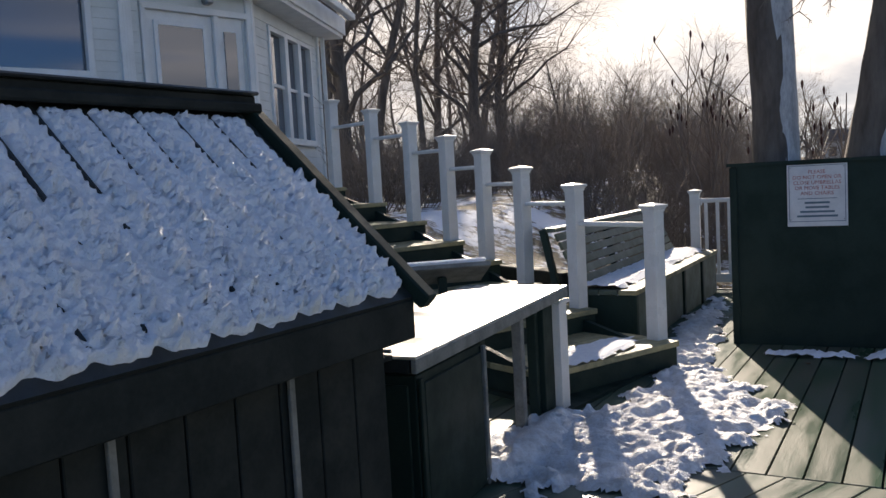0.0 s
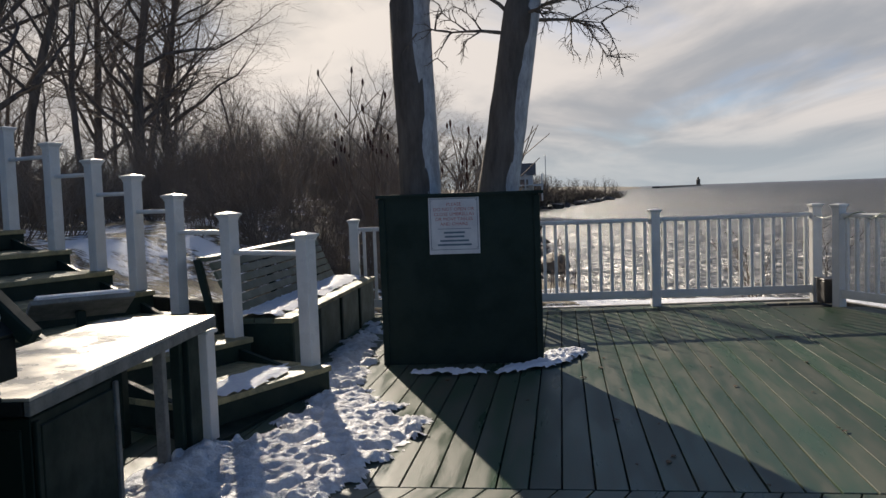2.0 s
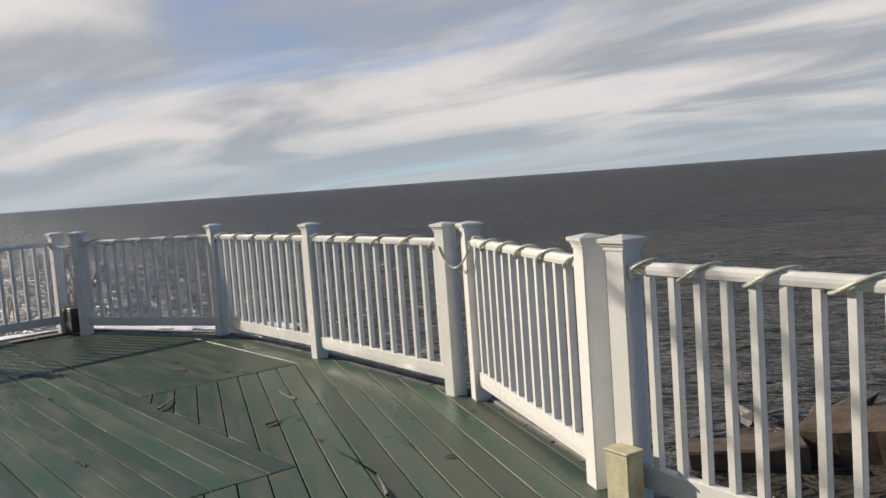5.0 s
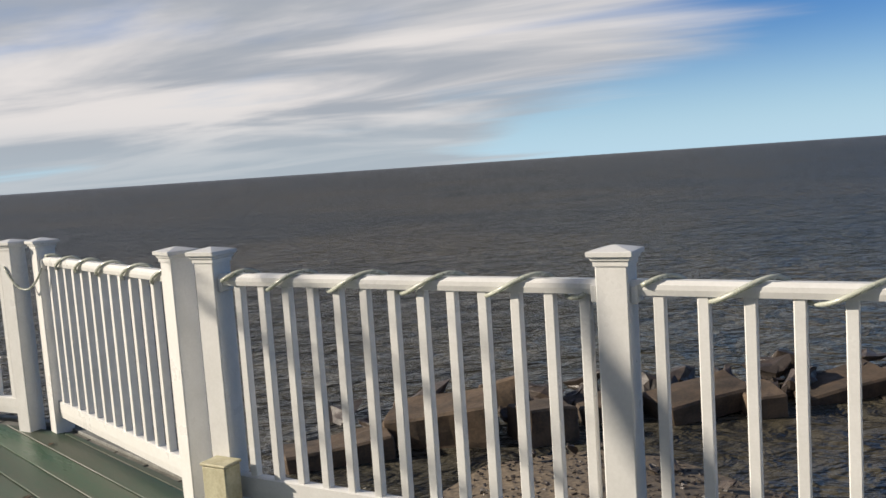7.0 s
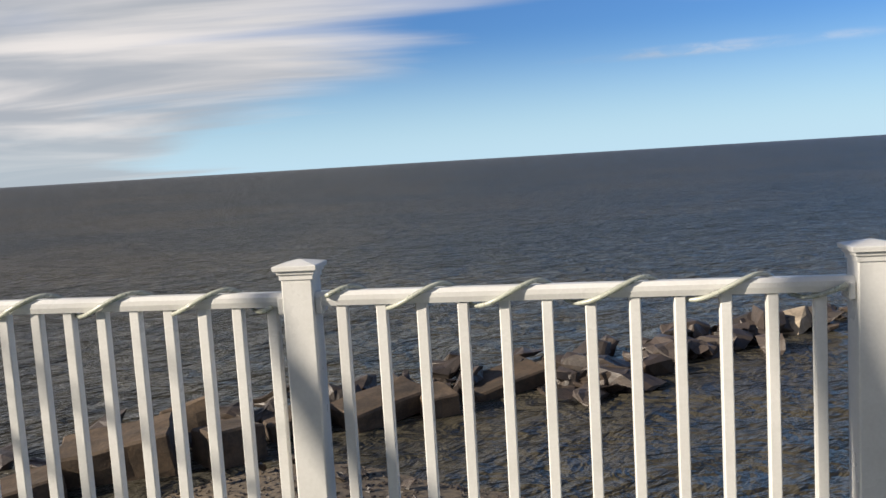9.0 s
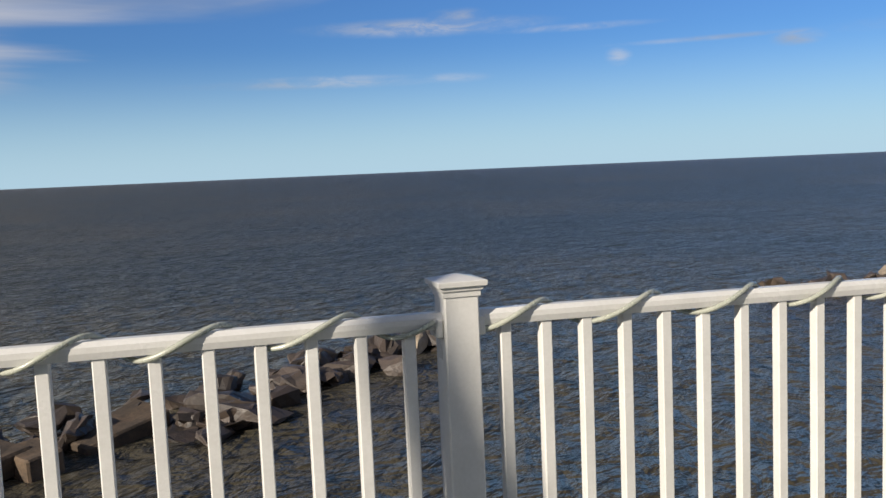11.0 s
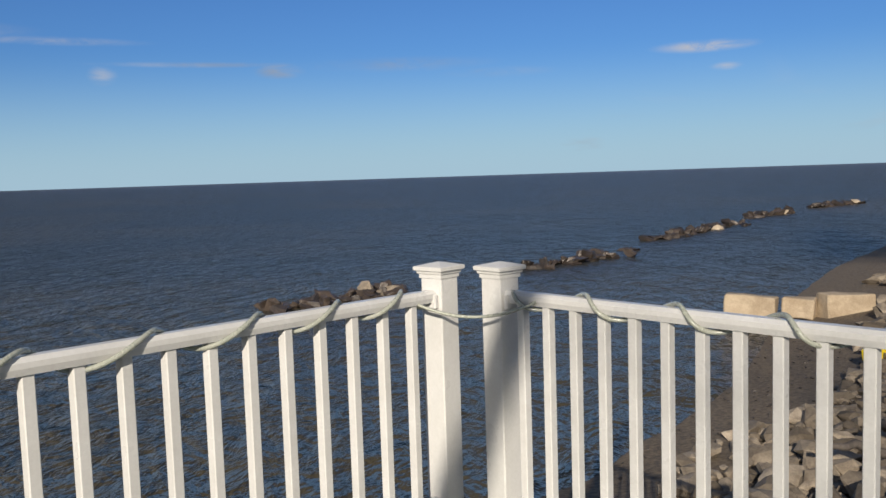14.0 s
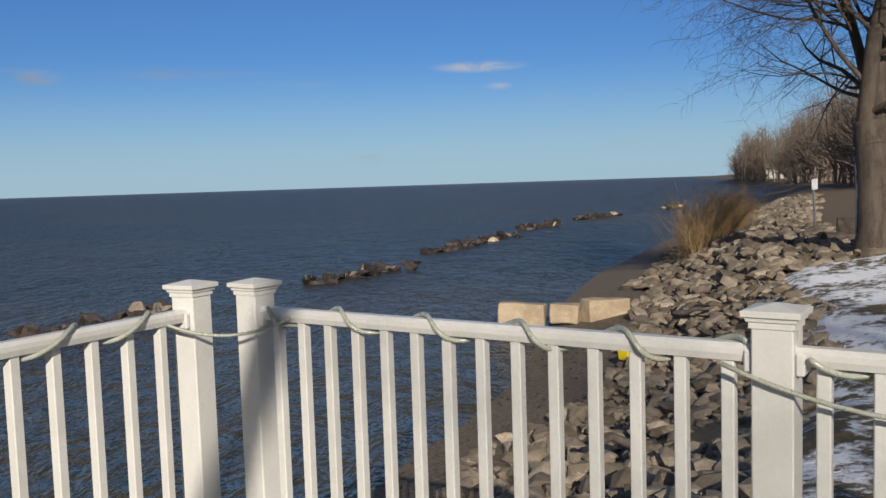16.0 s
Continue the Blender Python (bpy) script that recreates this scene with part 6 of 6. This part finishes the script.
def roof_snow_height(r, s):
    f = s / slope_len
    near_seam = min(abs(r - q - 0.03) for q in SEAMS)
    lump = noise.noise((r * 9, s * 6, 1)) * 0.4 + noise.noise((r * 30, s * 24, 2)) * 0.6
    ridge = math.exp(-(near_seam / 0.026) ** 2) * min(1, f * 2.2)
    rough = 0.40 + 1.5 * ridge + 0.3 * f
    grain = noise.noise((r * 55, s * 48, 5)) * 0.022 + noise.noise((r * 95, s * 85, 11)) * 0.018 + noise.noise((r * 160, s * 150, 13)) * 0.004
    pit = max(0.0, noise.noise((r * 24, s * 22, 17)) - 0.42) * 0.09
    h = 0.018 + 0.006 * lump + ridge * (0.008 + 0.030 * max(0, noise.noise((r * 24, s * 19, 8)) + 0.25)) + rough * grain - pit
    h = max(h, 0.003)
    gap = min(abs(r - q) for q in SEAMS)
    if gap < 0.010 and f < 0.40 + 0.3 * noise.noise((r * 3, 4, 4)):
        h = 0.002
    return h


def roof_edge(r):
    near_seam = min(abs(r - q) for q in SEAMS)
    return slope_len - 0.018 + 0.018 * noise.noise((r * 7, 0, 3)) + 0.014 * noise.noise((r * 25, 0, 6)) - 0.022 * math.exp(-(near_seam / 0.02) ** 2)


def roof_snow(i, j):
    r = -0.03 - (LONG - 0.06) * j / (COLS - 1)
    f = i / (ROWS - 1)
    s = 0.05 + (roof_edge(r) - 0.05) * f
    h = roof_snow_height(r, s)
    if i == 0 or i == ROWS - 1 or j == 0:
        h = -0.004
    return tuple((roof_m(r, s, h)).translation)


snow_grid("roof_snow", ROWS, COLS, roof_snow, None, "crusted lumpy snow furrowed along the hut's roof seams")

# trodden snow on the deck between the box, bench and table
PATCH = [(2.75, 8.3), (2.36, 7.2), (1.97, 6.2), (1.70, 5.55), (1.76, 4.95), (1.78, 4.35), (1.45, 3.95), (1.05, 3.55), (0.80, 3.30), (0.40, 3.40), (0.10, 3.60), (0.15, 3.9), (0.45, 4.5), (0.75, 4.5), (1.35, 5.3), (1.42, 5.75), (1.55, 6.3), (2.6, 8.3)]


def edge_distance(x, y, poly):
    best = 9.0
    for (x0, y0), (x1, y1) in zip(poly, poly[1:] + poly[:1]):
        dx, dy = x1 - x0, y1 - y0
        f = max(0, min(1, ((x - x0) * dx + (y - y0) * dy) / (dx * dx + dy * dy)))
        best = min(best, math.hypot(x - x0 - f * dx, y - y0 - f * dy))
    return best if inside(x, y, poly) else -best


STEP = 0.015
nx, ny = int(2.9 / STEP), int(5.4 / STEP)


def patch_depth(x, y):
    return edge_distance(x, y, PATCH) + 0.13 * noise.noise((x * 5, y * 5, 0)) + 0.09 * noise.noise((x * 15, y * 15, 1)) + 0.03 * noise.noise((x * 38, y * 38, 4))


depths = {}
for i in range(nx):
    for j in range(ny):
        x, y = 0.02 + i * STEP, 3.1 + j * STEP
        depths[(i, j)] = patch_depth(x, y)


def deck_snow(i, j):
    x, y = 0.02 + i * STEP, 3.1 + j * STEP
    d = max(depths[(i, j)], 0)
    tread = max(0.0, noise.noise((x * 5.5, y * 5.5, 6)) - 0.05)
    h = 0.034 * min(1, d / 0.10) ** 0.6 - 0.08 * tread + 0.024 * noise.noise((x * 11, y * 14, 2)) + 0.016 * noise.noise((x * 24, y * 30, 3)) + 0.007 * noise.noise((x * 44, y * 48, 8))
    edge = min(1, d / 0.09)
    drift = 0.05 * math.exp(-((edge_distance(x, y, [(0.0, 3.5), (0.05, 3.45), (0.72, 4.75), (0.6, 4.8)]) + 0.02) / 0.10) ** 2) if x < 0.85 and y < 5 else 0
    return (x, y, max(-0.008, h * edge + 0.002 + drift * edge))


snow_grid("deck_snow", nx, ny, deck_snow, lambda i, j: depths[(i, j)] > 0, "trodden patchy snow on the green deck boards", mat=TRODDEN)


def drift(name, x, y, turn, lx, ly, h, seed, label, z=0.0):
    """A low ragged heap of snow."""
    k = 44
    rows_n = max(8, int(k * ly / lx))
    m = pose(x, y, z, 0, 0, turn)

    def at(i, j):
        u, v2 = i / (k - 1) * 2 - 1, j / (rows_n - 1) * 2 - 1
        fall = max(0, 1 - (u * u + v2 * v2) + 0.45 * noise.noise((u * 3 + seed, v2 * 3, seed)))
        return tuple(m @ Vector((u * lx / 2, v2 * ly / 2, 0.002 + h * min(1, fall * 1.6) ** 0.7 * (0.8 + 0.5 * noise.noise((u * 9, v2 * 7, seed))))))

    def keep(i, j):
        u, v2 = i / (k - 1) * 2 - 1, j / (rows_n - 1) * 2 - 1
        return 1 - (u * u + v2 * v2) + 0.45 * noise.noise((u * 3 + seed, v2 * 3, seed)) > 0.03

    return snow_grid(name, k, rows_n, at, keep, label)


drift("snow_drift", 2.40, 5.60, -27, 0.62, 0.13, 0.045, 4, "thin line of snow at the foot of the green box")
drift("snow_drift", 3.05, 5.50, 14, 0.85, 0.20, 0.05, 7, "ragged snow remnant beside the green box")
drift("snow_drift", 3.42, 5.75, 30, 0.55, 0.30, 0.05, 11, "ragged snow remnant beside the green box")
drift("snow_drift", 5.2, 8.35, -22, 5.6, 0.75, 0.06, 15, "strip of snow outside the railing", -0.06)
drift("snow_drift", 7.85, 6.0, -88, 3.4, 0.6, 0.06, 19, "strip of snow outside the railing", -0.08)
drift("stair_snow", 0.94, 5.32, 53, 0.95, 0.36, 0.02, 23, "thin crusted snow on the lowest stair", 0.182)
drift("stair_snow", 0.52, 6.0, 53, 0.9, 0.40, 0.03, 25, "thin crusted snow on a stair tread", 0.332)
drift("foot_drift", 0.30, 4.05, 65, 0.9, 0.34, 0.05, 27, "snow drifted round the table legs")


def seat_snow(i, j):
    u, v2 = 0.05 + i / 159 * (bench_len - 0.1), 0.06 + j / 23 * 0.38
    e = min(1, max(0, (0.40 * noise.noise((u * 3, 0, 3)) * 0.25 + v2 - 0.10) / 0.10))
    h = 0.004 + e * (0.028 + 0.016 * noise.noise((u * 9, v2 * 9, 1)) + 0.012 * noise.noise((u * 25, v2 * 25, 2)))
    return tuple(bench_m @ Vector((u, v2, 0.441 + h)))


snow_grid("bench_snow", 160, 24, seat_snow, lambda i, j: j / 23 * 0.38 > 0.055 + 0.05 * noise.noise((i * 0.12, 0, 9)), "crusted snow lying along the bench seat")

# ---- twigs and leaves on the deck ----
rnd = random.Random(77)
for x, y, ln, turn in ((4.62, 3.55, 0.32, 20), (4.42, 2.62, 0.30, -10), (4.95, 2.75, 0.36, 70), (3.55, 1.45, 0.75, 30), (5.65, 4.15, 0.16, 80), (3.05, 1.9, 0.4, 50), (5.3, 5.5, 0.16, -30), (2.6, 2.2, 0.2, 110)):
    stick = link("fallen_twig", raw("fallen_twig", *twig_fan((0, 0, 0.012), (1, 0, 0.0), ln, 1, int(x * 100), 0.5, 0.009, 0, 0), TWIG), None, pose(x, y, 0.0, 0, 0, turn))
    for v in stick.data.vertices:
        v.co.z = min(max(v.co.z, 0.004), 0.03)
    tagged(stick, "small fallen twig lying on the deck", "twig", "twigs on the deck")
leaf_bm = bmesh.new()
outline = [(-0.022, 0), (-0.008, 0.010), (0.010, 0.011), (0.024, 0), (0.010, -0.010), (-0.008, -0.011)]
top = [leaf_bm.verts.new((x, y, 0.003 + 0.006 * abs(y) / 0.011)) for x, y in outline]
low = [leaf_bm.verts.new((x, y, 0.001 + 0.006 * abs(y) / 0.011)) for x, y in outline]
leaf_bm.faces.new(top), leaf_bm.faces.new(low[::-1])
for i in range(6):
    leaf_bm.faces.new((low[i], low[(i + 1) % 6], top[(i + 1) % 6], top[i]))
LEAF = mesh_of(leaf_bm, "leaf", LEAF_BROWN)
for i in range(46):
    x, y = rnd.uniform(2.2, 6.0), rnd.uniform(1.2, 5.6)
    if inside(x, y, DECK[:9] + [(2.0, 0.0), (1.9, 5.0)]):
        ob = link("fallen_leaf", LEAF, None, pose(x, y, 0.001, 0, 0, rnd.uniform(0, 360)) @ Matrix.Scale(rnd.uniform(0.5, 1.2), 4))
        tagged(ob, "scrap of dead brown leaf on the deck", "leaf", "leaves on the deck")


# ---- deck boards ----
def clip_edge(poly, a, b2, inset=0.05):
    d = math.hypot(b2[0] - a[0], b2[1] - a[1])
    nx, ny = (b2[1] - a[1]) / d, -(b2[0] - a[0]) / d
    return clip_half(poly, a[0] + nx * inset, a[1] + ny * inset, nx, ny)


F_EDGE, G_EDGE, J_EDGE, K_EDGE, P_EDGE = (5.25, 1.60), (3.80, 0.42), (0.86, -3.88), (0.60, -3.82), (-3.4, 0.0)
lay(shrink_to_deck(FIELD), UA, 0.146, S1)
lay(shrink_to_deck(CORNER), UA, 1.22, S1, 0.004)
wedge = clip_half(clip_half(WHOLE, *S1, *V), *S1, -GRAIN[0], -GRAIN[1])
lay(clip_edge(shrink_to_deck(clip_half(wedge, *S1, *U)), F_EDGE, G_EDGE), OB, 0.146, S1)
# the near field turns round the deck's inner corner, so it is cut along two of its joints
steps = math.floor(((G_EDGE[0] - S1[0]) * GRAIN[0] + (G_EDGE[1] - S1[1]) * GRAIN[1] - 0.08) / 0.146)
turn_at = (S1[0] + GRAIN[0] * 0.146 * steps, S1[1] + GRAIN[1] * 0.146 * steps)
beyond_corner = clip_half(WHOLE, *S1, *GRAIN)
before_corner = clip_half(clip_half(WHOLE, *S1, -GRAIN[0], -GRAIN[1]), S1[0] - U[0] * 0.008, S1[1] - U[1] * 0.008, -U[0], -U[1])
inner = clip_half(beyond_corner, *turn_at, -GRAIN[0], -GRAIN[1])
outer = clip_half(beyond_corner, *turn_at, *GRAIN)
lay(clip_edge(shrink_to_deck(inner), F_EDGE, G_EDGE), OB, 0.146, S1)
strip = clip_edge(shrink_to_deck(outer), F_EDGE, G_EDGE)
strip = clip_edge(strip, J_EDGE, G_EDGE, -0.05) if len(strip) > 2 else []
if len(strip) > 2:
    lay(strip, OB, 0.146, S1)
lay(clip_half(before_corner, -3.3, 0, 1, 0), OB, 0.146, S1)
lay(clip_half(clip_edge(clip_edge(outer, G_EDGE, J_EDGE), K_EDGE, P_EDGE), -3.3, 0, 1, 0), OB, 0.146, S1)

# weathered edging under the railing
EDGING = material("weathered_edging", (0.17, 0.16, 0.135), (0.075, 0.075, 0.060), 0.85, scale=7, fine=60, bump=0.6, depth=0.008, vary=0.2)
for a, b2 in (("N", "M"), ("M", "A"), ("A", "B"), ("C", "D"), ("D", "E"), ("E", "F"), ("F2", "G1"), ("G2", "H"), ("H", "I"), ("I", "J"), ("K", "L"), ("L", "P")):
    pa, pb = Vector(FENCE[a]), Vector(FENCE[b2])
    mid, pieces = (pa + pb) / 2, 5
    run = (pb - pa).length + 0.06
    for k in range(pieces):
        bm = box((run / pieces - 0.008, 0.17 + random.uniform(-0.015, 0.01), 0.05), None, 0.008)
        ob = part("edging_block", bm, EDGING, deck)
        ob.matrix_basis = pose(mid.x, mid.y, -0.030 + random.uniform(-0.003, 0.003), 0, 0, heading(pa, pb)) @ Matrix.Translation((-run / 2 + run * (k + 0.5) / pieces, random.uniform(-0.008, 0.008), 0))
